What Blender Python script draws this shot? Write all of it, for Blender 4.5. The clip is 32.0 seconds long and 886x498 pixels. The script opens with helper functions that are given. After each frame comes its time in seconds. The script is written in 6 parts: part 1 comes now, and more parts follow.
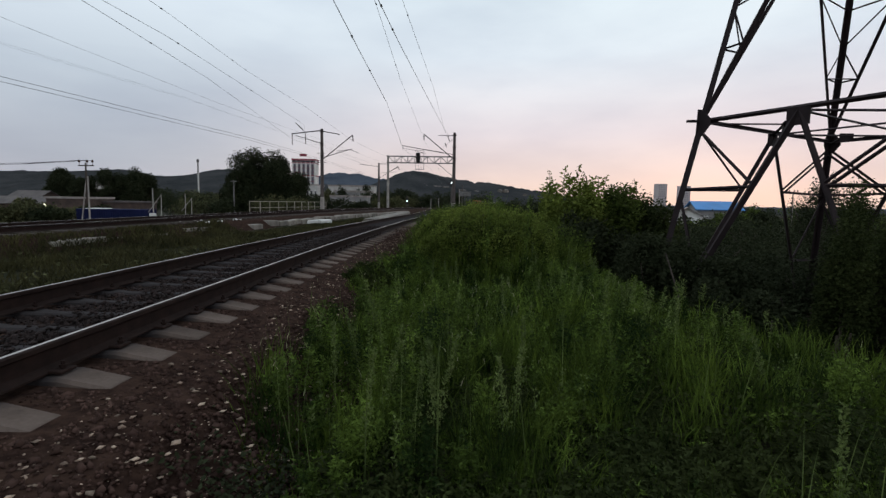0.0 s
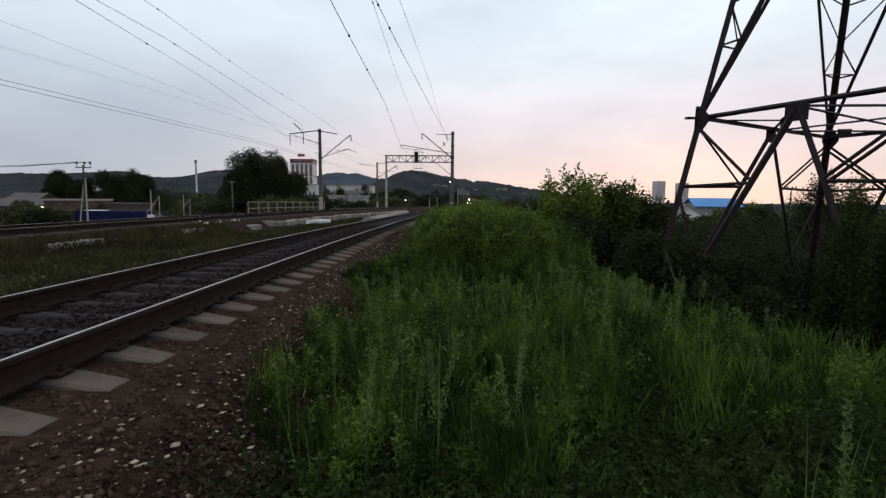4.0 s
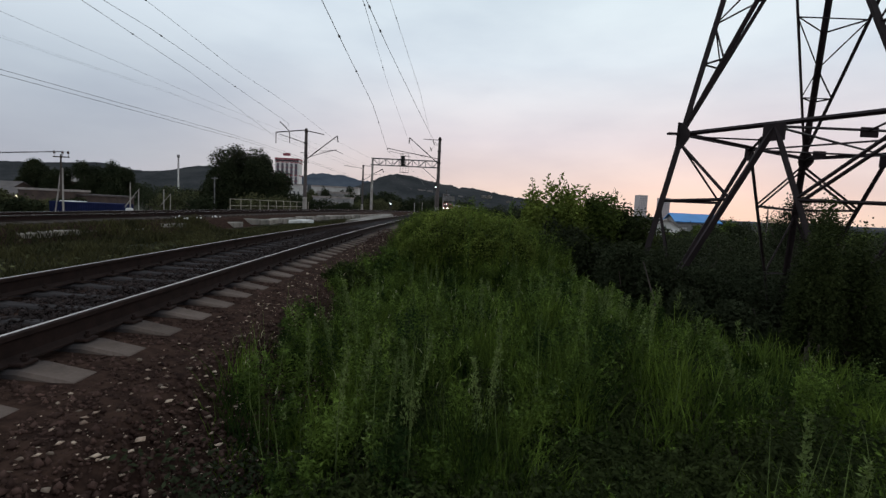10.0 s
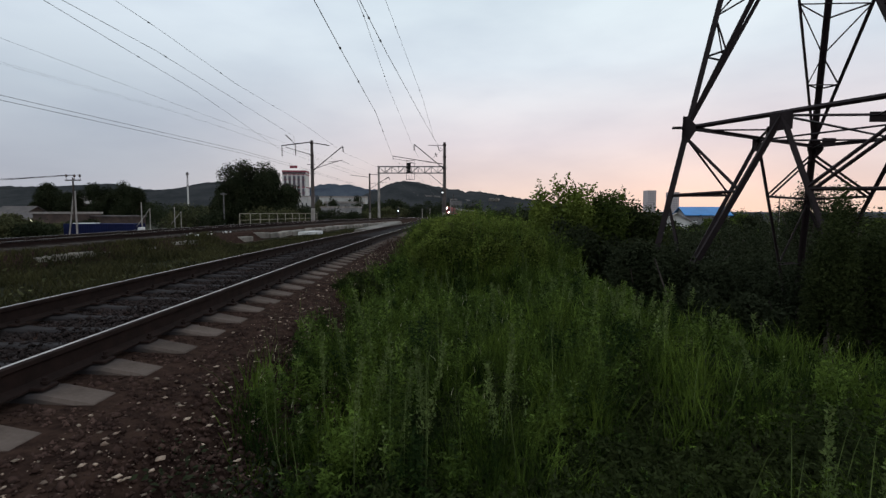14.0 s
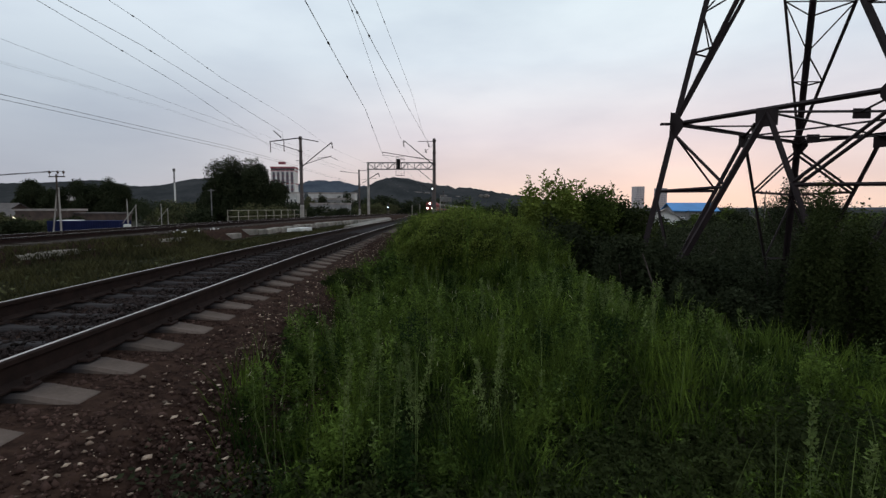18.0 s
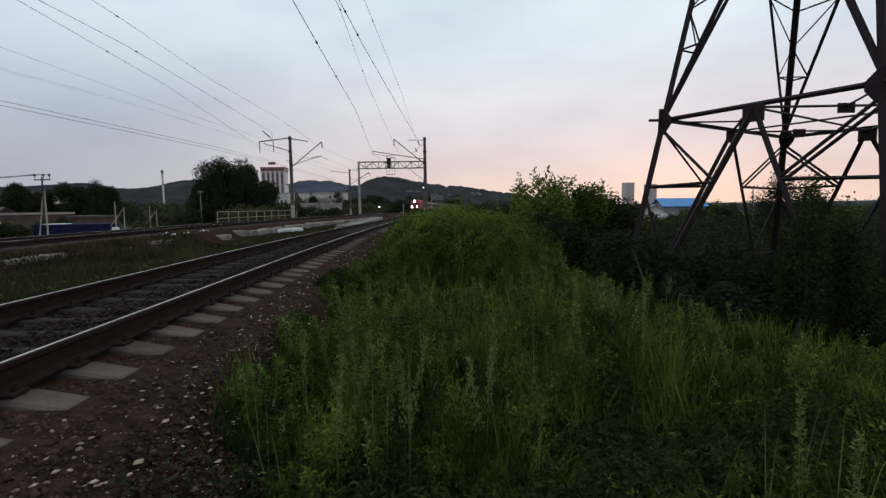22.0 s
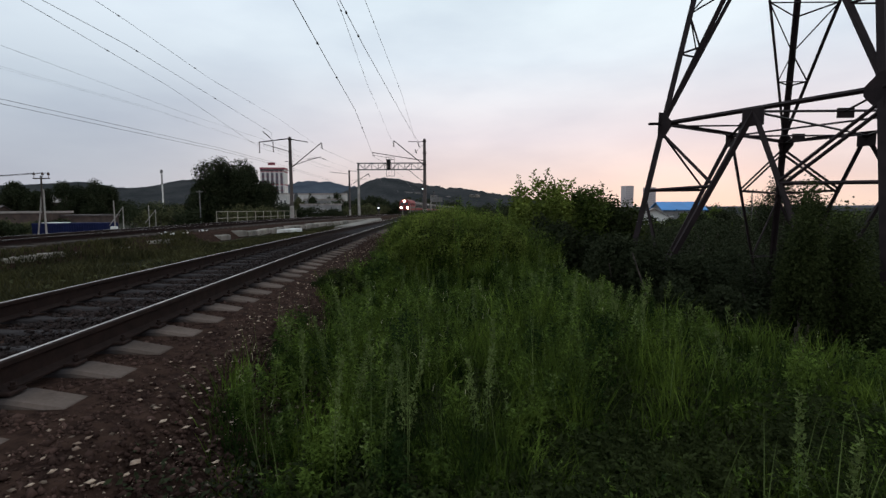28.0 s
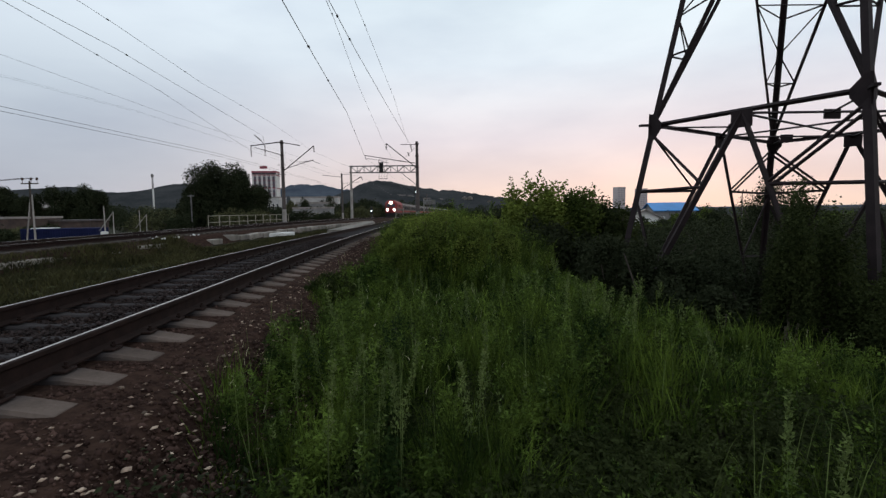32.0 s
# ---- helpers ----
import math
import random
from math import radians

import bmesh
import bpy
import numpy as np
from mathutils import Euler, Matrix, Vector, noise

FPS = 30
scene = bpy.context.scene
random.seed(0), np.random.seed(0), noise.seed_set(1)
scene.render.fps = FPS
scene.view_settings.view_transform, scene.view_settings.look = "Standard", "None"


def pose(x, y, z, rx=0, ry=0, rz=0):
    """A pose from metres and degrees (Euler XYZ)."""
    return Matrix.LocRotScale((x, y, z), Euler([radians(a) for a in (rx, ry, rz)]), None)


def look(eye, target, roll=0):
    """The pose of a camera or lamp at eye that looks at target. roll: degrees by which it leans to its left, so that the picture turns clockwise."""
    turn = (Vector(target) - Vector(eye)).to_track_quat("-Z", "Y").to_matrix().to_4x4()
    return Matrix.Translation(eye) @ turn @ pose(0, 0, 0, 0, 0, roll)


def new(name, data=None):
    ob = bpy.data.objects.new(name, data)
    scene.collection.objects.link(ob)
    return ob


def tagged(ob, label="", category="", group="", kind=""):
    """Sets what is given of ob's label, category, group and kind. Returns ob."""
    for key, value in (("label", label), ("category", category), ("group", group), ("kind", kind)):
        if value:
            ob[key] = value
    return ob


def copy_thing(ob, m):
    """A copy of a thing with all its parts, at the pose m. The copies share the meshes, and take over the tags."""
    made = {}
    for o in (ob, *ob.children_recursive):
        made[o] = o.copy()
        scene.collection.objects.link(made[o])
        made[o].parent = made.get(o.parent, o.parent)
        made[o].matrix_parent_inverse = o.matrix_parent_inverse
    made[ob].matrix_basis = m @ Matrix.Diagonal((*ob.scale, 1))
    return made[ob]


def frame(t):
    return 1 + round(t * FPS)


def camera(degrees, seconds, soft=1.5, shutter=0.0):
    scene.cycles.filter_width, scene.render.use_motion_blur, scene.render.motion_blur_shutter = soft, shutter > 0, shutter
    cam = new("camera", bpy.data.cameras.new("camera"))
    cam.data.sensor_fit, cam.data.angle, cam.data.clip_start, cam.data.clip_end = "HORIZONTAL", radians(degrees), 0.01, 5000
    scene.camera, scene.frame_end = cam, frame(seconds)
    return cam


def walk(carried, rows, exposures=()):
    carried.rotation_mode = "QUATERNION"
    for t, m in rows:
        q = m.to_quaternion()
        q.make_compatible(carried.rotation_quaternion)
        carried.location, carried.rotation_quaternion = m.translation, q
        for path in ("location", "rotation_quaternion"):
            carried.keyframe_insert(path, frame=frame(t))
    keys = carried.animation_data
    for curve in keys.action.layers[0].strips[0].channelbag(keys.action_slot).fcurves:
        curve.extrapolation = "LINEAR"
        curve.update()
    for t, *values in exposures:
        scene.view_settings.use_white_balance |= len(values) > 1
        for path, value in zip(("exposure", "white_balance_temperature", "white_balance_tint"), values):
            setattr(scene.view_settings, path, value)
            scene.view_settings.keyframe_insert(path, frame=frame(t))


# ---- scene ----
cam = camera(84.0, 32.0, soft=1.4)
PATH = [
    (0.0, pose(-0.036, -0.007, 0.938, 84.39, -0.94, 1.98)),
    (0.5, pose(-0.039, -0.001, 0.940, 84.35, -1.22, 1.92)),
    (1.0, pose(-0.038, 0.003, 0.938, 84.53, -1.05, 1.71)),
    (1.5, pose(-0.037, 0.003, 0.938, 84.54, -1.14, 1.66)),
    (2.0, pose(-0.037, 0.006, 0.934, 84.14, -0.91, 1.76)),
    (2.5, pose(-0.036, 0.001, 0.937, 84.04, -0.93, 2.00)),
    (3.0, pose(-0.037, -0.003, 0.939, 84.11, -0.54, 1.90)),
    (3.5, pose(-0.040, 0.011, 0.934, 84.16, -0.50, 1.85)),
    (5.5, pose(-0.036, 0.007, 0.934, 84.69, -0.44, 1.62)),
    (6.0, pose(-0.030, 0.001, 0.937, 84.66, -0.58, 1.52)),
    (6.5, pose(-0.035, 0.005, 0.934, 84.74, -0.28, 1.41)),
    (7.0, pose(-0.030, 0.007, 0.933, 85.48, -0.65, 1.04)),
    (7.5, pose(-0.018, 0.023, 0.928, 85.67, -1.18, 1.50)),
    (8.0, pose(-0.014, 0.009, 0.920, 84.71, 0.39, -0.01)),
    (8.5, pose(-0.008, 0.010, 0.923, 85.31, -0.01, -0.92)),
    (9.0, pose(-0.011, 0.005, 0.913, 84.24, -1.56, -0.60)),
    (9.5, pose(-0.018, 0.010, 0.909, 84.45, -2.59, 0.69)),
    (10.0, pose(-0.011, 0.002, 0.913, 84.96, -2.76, 0.09)),
    (10.5, pose(-0.020, 0.002, 0.916, 84.99, -1.13, 0.99)),
    (11.0, pose(-0.009, -0.003, 0.915, 85.02, -1.78, 0.56)),
    (11.5, pose(-0.001, -0.012, 0.922, 85.53, -2.45, 0.41)),
    (12.0, pose(-0.008, -0.010, 0.927, 86.87, -1.78, 0.22)),
    (12.5, pose(-0.006, -0.012, 0.931, 86.18, -1.35, 1.48)),
    (13.0, pose(-0.003, -0.005, 0.926, 85.38, -0.79, -0.19)),
    (13.5, pose(-0.003, -0.010, 0.928, 84.64, -0.38, 0.89)),
    (14.0, pose(-0.004, -0.003, 0.929, 85.50, -0.08, 0.98)),
    (14.5, pose(-0.010, 0.003, 0.923, 85.20, 0.10, 0.36)),
    (16.5, pose(0.000, -0.007, 0.926, 85.35, 0.53, 0.08)),
    (17.0, pose(0.001, -0.000, 0.927, 85.49, 0.37, -0.28)),
    (17.5, pose(0.001, -0.003, 0.926, 85.42, -0.16, -0.14)),
    (18.0, pose(0.002, 0.001, 0.925, 85.07, 0.02, -0.19)),
    (18.5, pose(0.006, -0.005, 0.928, 85.28, 0.14, -0.47)),
    (19.0, pose(-0.003, 0.002, 0.925, 85.34, 0.03, -0.46)),
    (19.5, pose(0.005, -0.010, 0.928, 85.51, -0.05, -0.54)),
    (20.0, pose(-0.004, 0.005, 0.925, 85.14, 0.33, 0.07)),
    (20.5, pose(0.002, 0.005, 0.924, 85.35, 0.15, -1.28)),
    (21.0, pose(0.009, -0.010, 0.927, 85.01, 0.53, -1.19)),
    (21.5, pose(0.001, 0.001, 0.923, 85.37, 0.34, -1.53)),
    (22.0, pose(0.009, -0.000, 0.926, 84.89, 0.76, -1.19)),
    (22.5, pose(0.013, -0.009, 0.929, 84.55, 0.12, -1.09)),
    (23.0, pose(0.006, 0.007, 0.928, 84.70, 0.75, -0.89)),
    (23.5, pose(0.013, -0.004, 0.927, 85.05, 1.05, -1.02)),
    (24.0, pose(0.016, -0.009, 0.928, 85.06, 1.13, -1.25)),
    (24.5, pose(0.014, -0.008, 0.928, 85.16, 0.88, -1.19)),
    (25.0, pose(0.014, -0.009, 0.930, 85.14, 0.61, -0.97)),
    (25.5, pose(0.007, 0.000, 0.926, 85.08, 0.91, -1.12)),
    (27.5, pose(0.008, 0.003, 0.924, 85.29, 0.59, -1.37)),
    (28.0, pose(0.004, 0.003, 0.925, 85.09, 0.32, -1.27)),
    (28.5, pose(0.011, -0.000, 0.928, 85.18, 0.50, -1.46)),
    (29.0, pose(0.010, -0.004, 0.924, 85.23, 0.48, -1.63)),
    (29.5, pose(0.014, -0.005, 0.926, 85.17, 0.51, -1.60)),
    (30.0, pose(0.016, -0.009, 0.926, 85.27, 0.39, -1.72)),
    (30.5, pose(0.015, -0.011, 0.929, 85.30, 0.39, -1.58)),
    (31.0, pose(0.009, -0.003, 0.925, 85.34, 0.31, -1.55)),
    (31.5, pose(0.016, -0.008, 0.928, 85.27, 0.35, -1.91)),
    (32.0, pose(0.013, -0.005, 0.930, 85.36, 0.74, -2.08)),
]
walk(cam, PATH, exposures=[(0.0, -0.02), (2.0, -0.02), (3.0, 0.10), (3.5, 0.10), (6.0, 0.0), (9.0, -0.06), (14.0, -0.05), (20.0, -0.03), (22.0, -0.06), (23.0, 0.03), (25.0, 0.04), (32.0, 0.03)])

# ---- world and light: dusk under thin cloud, the sun just under the horizon ahead and to the right ----
world = bpy.data.worlds.new("dusk_sky")
scene.world = world
world.use_nodes = True
wn, wl = world.node_tree.nodes, world.node_tree.links
wn.clear()


def wnode(kind, **props):
    n = wn.new(kind)
    for k, v in props.items():
        if k == "operation":
            n.operation = v
        elif k == "blend_type":
            n.blend_type = v
    return n


def ramp_of(nodes, stops):
    r = nodes.new("ShaderNodeValToRGB")
    els = r.color_ramp.elements
    while len(els) > 1:
        els.remove(els[-1])
    for i, (p, c) in enumerate(stops):
        e = els[0] if i == 0 else els.new(p)
        e.position, e.color = p, (*c, 1)
    return r


tc = wn.new("ShaderNodeTexCoord")
sep = wn.new("ShaderNodeSeparateXYZ")
wl.new(tc.outputs["Generated"], sep.inputs[0])
# height bands of the sky: pink afterglow side and grey-blue side
warm = ramp_of(wn, [(0.0, (0.90, 0.68, 0.58)), (0.05, (0.88, 0.70, 0.67)), (0.13, (0.83, 0.74, 0.79)), (0.27, (0.77, 0.83, 0.92)), (0.50, (0.73, 0.85, 0.93)), (1.0, (0.66, 0.74, 0.84))])
cool = ramp_of(wn, [(0.0, (0.50, 0.48, 0.55)), (0.06, (0.46, 0.48, 0.56)), (0.2, (0.53, 0.59, 0.69)), (0.36, (0.75, 0.83, 0.94)), (0.6, (0.84, 0.92, 1.0)), (1.0, (0.66, 0.74, 0.84))])
for r in (warm, cool):
    wl.new(sep.outputs["Z"], r.inputs[0])
side = wn.new("ShaderNodeMapRange")
side.interpolation_type = "SMOOTHSTEP"
side.inputs["From Min"].default_value, side.inputs["From Max"].default_value = -0.62, 0.10
wl.new(sep.outputs["X"], side.inputs["Value"])
mixw = wn.new("ShaderNodeMix")
mixw.data_type = "RGBA"
wl.new(side.outputs[0], mixw.inputs["Factor"])
wl.new(cool.outputs[0], mixw.inputs["A"])
wl.new(warm.outputs[0], mixw.inputs["B"])
# soft cloud veil
stretch = wn.new("ShaderNodeMapping")
stretch.inputs["Scale"].default_value = (1.0, 1.0, 3.2)
wl.new(tc.outputs["Generated"], stretch.inputs[0])
cloud = wn.new("ShaderNodeTexNoise")
cloud.inputs["Scale"].default_value, cloud.inputs["Detail"].default_value, cloud.inputs["Roughness"].default_value = 2.6, 5.0, 0.5
wl.new(stretch.outputs[0], cloud.inputs[0])
veil = ramp_of(wn, [(0.32, (0.866, 0.893, 0.906)), (0.62, (1.044, 1.064, 1.034))])
wl.new(cloud.outputs[0], veil.inputs[0])
mul = wn.new("ShaderNodeMix")
mul.data_type, mul.blend_type = "RGBA", "MULTIPLY"
mul.inputs["Factor"].default_value = 1.0
wl.new(mixw.outputs["Result"], mul.inputs["A"])
wl.new(veil.outputs[0], mul.inputs["B"])
nish = wn.new("ShaderNodeTexSky")
nish.sky_type, nish.sun_disc, nish.sun_elevation, nish.sun_rotation = "NISHITA", False, radians(1.0), radians(28)
addn = wn.new("ShaderNodeMix")
addn.data_type, addn.blend_type = "RGBA", "ADD"
addn.inputs["Factor"].default_value = 0.008
wl.new(mul.outputs["Result"], addn.inputs["A"])
wl.new(nish.outputs[0], addn.inputs["B"])
bg = wn.new("ShaderNodeBackground")
bg.inputs["Strength"].default_value = 1.0
wl.new(addn.outputs["Result"], bg.inputs[0])
wout = wn.new("ShaderNodeOutputWorld")
wl.new(bg.outputs[0], wout.inputs[0])

glow = new("afterglow", bpy.data.lights.new("afterglow", "SUN"))
glow.data.energy, glow.data.angle, glow.data.color = 0.12, radians(30), (1.0, 0.72, 0.66)
glow.matrix_world = look((60, 120, 30), (0, 0, 0))


# ---- materials ----
def material(name, base, vary=None, scale=6.0, rough=0.8, metal=0.0, bump=0.0, fine=40.0, island=0.0, spec=0.5, through_light=0.0, objrand=0.0, band=(0.5, 0.9)):
    """A surface with two scales of variation between base and vary, optional relief, and a tint per piece."""
    m = bpy.data.materials.new(name)
    m.use_nodes = True
    n, l = m.node_tree.nodes, m.node_tree.links
    b = n["Principled BSDF"]
    b.inputs["Roughness"].default_value, b.inputs["Metallic"].default_value = rough, metal
    b.inputs["Specular IOR Level"].default_value = spec
    vary = vary or tuple(c * 0.7 for c in base)
    co = n.new("ShaderNodeTexCoord")
    big, small = n.new("ShaderNodeTexNoise"), n.new("ShaderNodeTexNoise")
    big.inputs["Scale"].default_value, big.inputs["Detail"].default_value = scale, 4
    small.inputs["Scale"].default_value, small.inputs["Detail"].default_value = fine, 3
    l.new(co.outputs["Object"], big.inputs[0])
    l.new(co.outputs["Object"], small.inputs[0])
    both = n.new("ShaderNodeMath")
    both.operation = "MULTIPLY_ADD"
    both.inputs[1].default_value = 0.4
    l.new(small.outputs[0], both.inputs[0])
    l.new(big.outputs[0], both.inputs[2])
    rp = ramp_of(n, [(band[0], vary), (band[1], base)])
    l.new(both.outputs[0], rp.inputs[0])
    col = rp.outputs[0]
    if island or objrand:
        src = n.new("ShaderNodeNewGeometry").outputs["Random Per Island"] if island else n.new("ShaderNodeObjectInfo").outputs["Random"]
        k = island or objrand
        mr = n.new("ShaderNodeMapRange")
        mr.inputs["To Min"].default_value, mr.inputs["To Max"].default_value = 1 - k, 1 + k
        l.new(src, mr.inputs["Value"])
        hs = n.new("ShaderNodeHueSaturation")
        l.new(mr.outputs[0], hs.inputs["Value"])
        l.new(col, hs.inputs["Color"])
        col = hs.outputs[0]
    l.new(col, b.inputs["Base Color"])
    if bump:
        bp = n.new("ShaderNodeBump")
        bp.inputs["Strength"].default_value, bp.inputs["Distance"].default_value = bump, 0.02
        l.new(both.outputs[0], bp.inputs["Height"])
        l.new(bp.outputs[0], b.inputs["Normal"])
    if through_light:
        tr, mx = n.new("ShaderNodeBsdfTranslucent"), n.new("ShaderNodeMixShader")
        mx.inputs[0].default_value = through_light
        l.new(col, tr.inputs[0])
        l.new(b.outputs[0], mx.inputs[1])
        l.new(tr.outputs[0], mx.inputs[2])
        l.new(mx.outputs[0], n["Material Output"].inputs[0])
    return m


def glowing(name, colour, strength):
    m = bpy.data.materials.new(name)
    m.use_nodes = True
    b = m.node_tree.nodes["Principled BSDF"]
    b.inputs["Base Color"].default_value = (*colour, 1)
    b.inputs["Emission Color"].default_value = (*colour, 1)
    b.inputs["Emission Strength"].default_value = strength
    return m


M_EARTH = material("damp_earth", (0.030, 0.026, 0.015), (0.014, 0.018, 0.008), 0.6, 0.95, bump=0.5, fine=12, spec=0.1)
M_BALLAST = material("ballast_bed", (0.050, 0.029, 0.022), (0.019, 0.011, 0.009), 9, 1.0, bump=1.0, fine=38, spec=0.02)
M_STONE = material("ballast_stone", (0.074, 0.044, 0.036), (0.031, 0.018, 0.015), 3, 0.9, island=0.45, fine=30, spec=0.03)
M_CHIP = material("pale_ballast_stone", (0.40, 0.31, 0.24), (0.16, 0.11, 0.085), 3, 0.9, island=0.6, fine=30, spec=0.2)
M_OILSTONE = material("oily_ballast_stone", (0.034, 0.0238, 0.0228), (0.016, 0.0112, 0.0105), 3, 0.85, island=0.45, fine=30, spec=0.1)
M_CONCRETE = material("concrete_sleeper", (0.127, 0.096, 0.082), (0.072, 0.054, 0.046), 3, 0.9, bump=0.3, objrand=0.25, spec=0.05)
M_KERB = material("old_concrete", (0.26, 0.23, 0.20), (0.10, 0.088, 0.075), 1.2, 0.9, bump=0.4, objrand=0.35)
M_POST = material("post_concrete", (0.095, 0.075, 0.072), (0.050, 0.040, 0.038), 1.2, 0.9, bump=0.2)
M_POSTPALE = material("pale_post_concrete", (0.38, 0.345, 0.32), (0.22, 0.195, 0.18), 1.2, 0.9, bump=0.2)
M_RUSTRAIL = material("rusty_rail_side", (0.024, 0.014, 0.012), (0.013, 0.008, 0.007), 8, 0.9, 0.0, spec=0.1)
M_RAILHEAD = material("polished_rail_head", (0.50, 0.47, 0.455), (0.36, 0.34, 0.33), 2, 0.42, 1.0)
M_STEEL = material("dark_painted_steel", (0.023, 0.0145, 0.016), (0.013, 0.008, 0.009), 4, 0.75, 0.0, spec=0.2, bump=0.2)
M_GALV = material("weathered_galvanised_steel", (0.20, 0.19, 0.19), (0.10, 0.095, 0.095), 3, 0.6, 0.5)
M_WIRE = material("dark_copper_wire", (0.05, 0.045, 0.045), None, 3, 0.5, 0.6)
M_INSUL = material("brown_porcelain", (0.07, 0.04, 0.035), None, 8, 0.25)
M_GRASS = material("tall_grass", (0.110, 0.158, 0.024), (0.015, 0.029, 0.0055), 1.9, 0.85, island=0.4, spec=0.1, through_light=0.3, fine=5, band=(0.57, 0.84))
M_SEED = material("pale_grass_head", (0.14, 0.18, 0.055), (0.07, 0.098, 0.028), 3, 0.8, island=0.3, spec=0.2, through_light=0.3)
M_WEED = material("weed_leaf", (0.114, 0.166, 0.030), (0.017, 0.033, 0.008), 2.3, 0.85, island=0.45, spec=0.1, through_light=0.25, band=(0.57, 0.84))
M_LEAF = material("bush_leaf", (0.104, 0.136, 0.030), (0.033, 0.048, 0.012), 0.8, 0.9, island=0.5, spec=0.08, through_light=0.38)
# brighter leaf: the light on shrub tops is put into its colour
M_LEAFLIT = material("top_lit_shrub_leaf", (0.185, 0.225, 0.045), (0.075, 0.103, 0.022), 1.2, 0.85, island=0.4, spec=0.1, through_light=0.38)
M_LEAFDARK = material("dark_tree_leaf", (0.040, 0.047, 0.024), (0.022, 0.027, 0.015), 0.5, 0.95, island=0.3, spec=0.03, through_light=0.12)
# darker copy of the bush leaf, with shade put into its colour
M_LEAFMID = material("shade_tinted_bush_leaf", (0.044, 0.055, 0.018), (0.020, 0.027, 0.010), 0.8, 0.9, island=0.4, spec=0.05, through_light=0.25)
M_SCRUB = material("olive_scrub_leaf", (0.110, 0.108, 0.052), (0.050, 0.054, 0.026), 0.5, 0.9, island=0.4, spec=0.05, through_light=0.25)
M_STRAW = material("dry_straw", (0.42, 0.40, 0.26), (0.24, 0.24, 0.13), 3, 0.8, island=0.3, spec=0.2, through_light=0.2)
M_BARK = material("bark", (0.09, 0.07, 0.055), (0.04, 0.03, 0.025), 5, 0.95, bump=0.6)
M_DRYGRASS = material("brown_green_grass", (0.066, 0.060, 0.024), (0.024, 0.024, 0.011), 0.9, 0.9, island=0.4, spec=0.1, through_light=0.25, fine=5)
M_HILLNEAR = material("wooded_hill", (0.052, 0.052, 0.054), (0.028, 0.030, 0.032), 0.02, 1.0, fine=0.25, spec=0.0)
# blue haze of distance is put into this base colour
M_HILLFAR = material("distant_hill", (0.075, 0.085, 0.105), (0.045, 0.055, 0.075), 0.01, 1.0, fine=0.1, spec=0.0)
M_WHITE = material("white_paint", (0.72, 0.70, 0.68), (0.5, 0.48, 0.46), 0.5, 0.7)
M_PLASTER = material("pale_plaster", (0.5, 0.48, 0.46), (0.36, 0.34, 0.33), 0.4, 0.9)
M_RAILPAINT = material("dulled_cream_paint", (0.34, 0.31, 0.25), (0.2, 0.18, 0.14), 2.0, 0.8)
M_ROOFDARK = material("dark_roof_sheet", (0.10, 0.08, 0.075), (0.05, 0.04, 0.04), 0.8, 0.8)
M_ROOFPALE = material("pale_slate_roof", (0.32, 0.28, 0.26), (0.2, 0.17, 0.16), 0.8, 0.9)
M_ROOFBLUE = material("blue_metal_roof", (0.035, 0.22, 0.55), (0.02, 0.16, 0.42), 0.5, 0.45)
M_BLUE = material("blue_container_steel", (0.013, 0.017, 0.062), (0.008, 0.011, 0.04), 1.0, 0.8, spec=0.1)
M_RED = material("red_loco_paint", (0.27, 0.020, 0.022), (0.18, 0.013, 0.014), 1.0, 0.65, spec=0.25)
M_REDTRIM = material("red_cladding", (0.26, 0.045, 0.07), (0.2, 0.03, 0.05), 0.3, 0.7)
M_GREY = material("grey_coach_paint", (0.115, 0.105, 0.095), (0.075, 0.066, 0.06), 0.8, 0.75, spec=0.2)
M_BRICK = material("brown_brick_wall", (0.085, 0.055, 0.045), (0.045, 0.03, 0.026), 0.8, 0.9)
M_GLASS = material("dark_window_glass", (0.03, 0.035, 0.045), (0.02, 0.022, 0.03), 1, 0.12)
M_BLACK = material("matt_black", (0.015, 0.015, 0.016), None, 3, 0.7)
M_WOOD = material("tarred_timber", (0.06, 0.045, 0.035), (0.03, 0.022, 0.018), 6, 0.9)
# panes of the far towers, paled by haze put into the colour
M_HAZEPANE = material("haze_tinted_pane", (0.24, 0.23, 0.26), (0.19, 0.18, 0.21), 0.5, 0.5)
M_DUSKPANE = material("dusk_window_pane", (0.10, 0.095, 0.12), (0.07, 0.065, 0.085), 0.3, 0.3)
M_GREYWALL = material("grey_rendered_wall", (0.26, 0.25, 0.25), (0.17, 0.165, 0.165), 0.3, 0.9)
# wall of the far towers, haze put into its colour too
M_BLOCK = material("haze_tinted_panel_wall", (0.52, 0.45, 0.44), (0.45, 0.39, 0.39), 0.05, 0.9)
M_LAMP = glowing("headlamp", (1.0, 0.86, 0.74), 9.0)
M_SIGNALLAMP = glowing("white_signal_lamp", (0.92, 0.97, 1.0), 4.0)
M_HOUSELAMP = glowing("house_lamp", (1.0, 0.85, 0.6), 2.5)


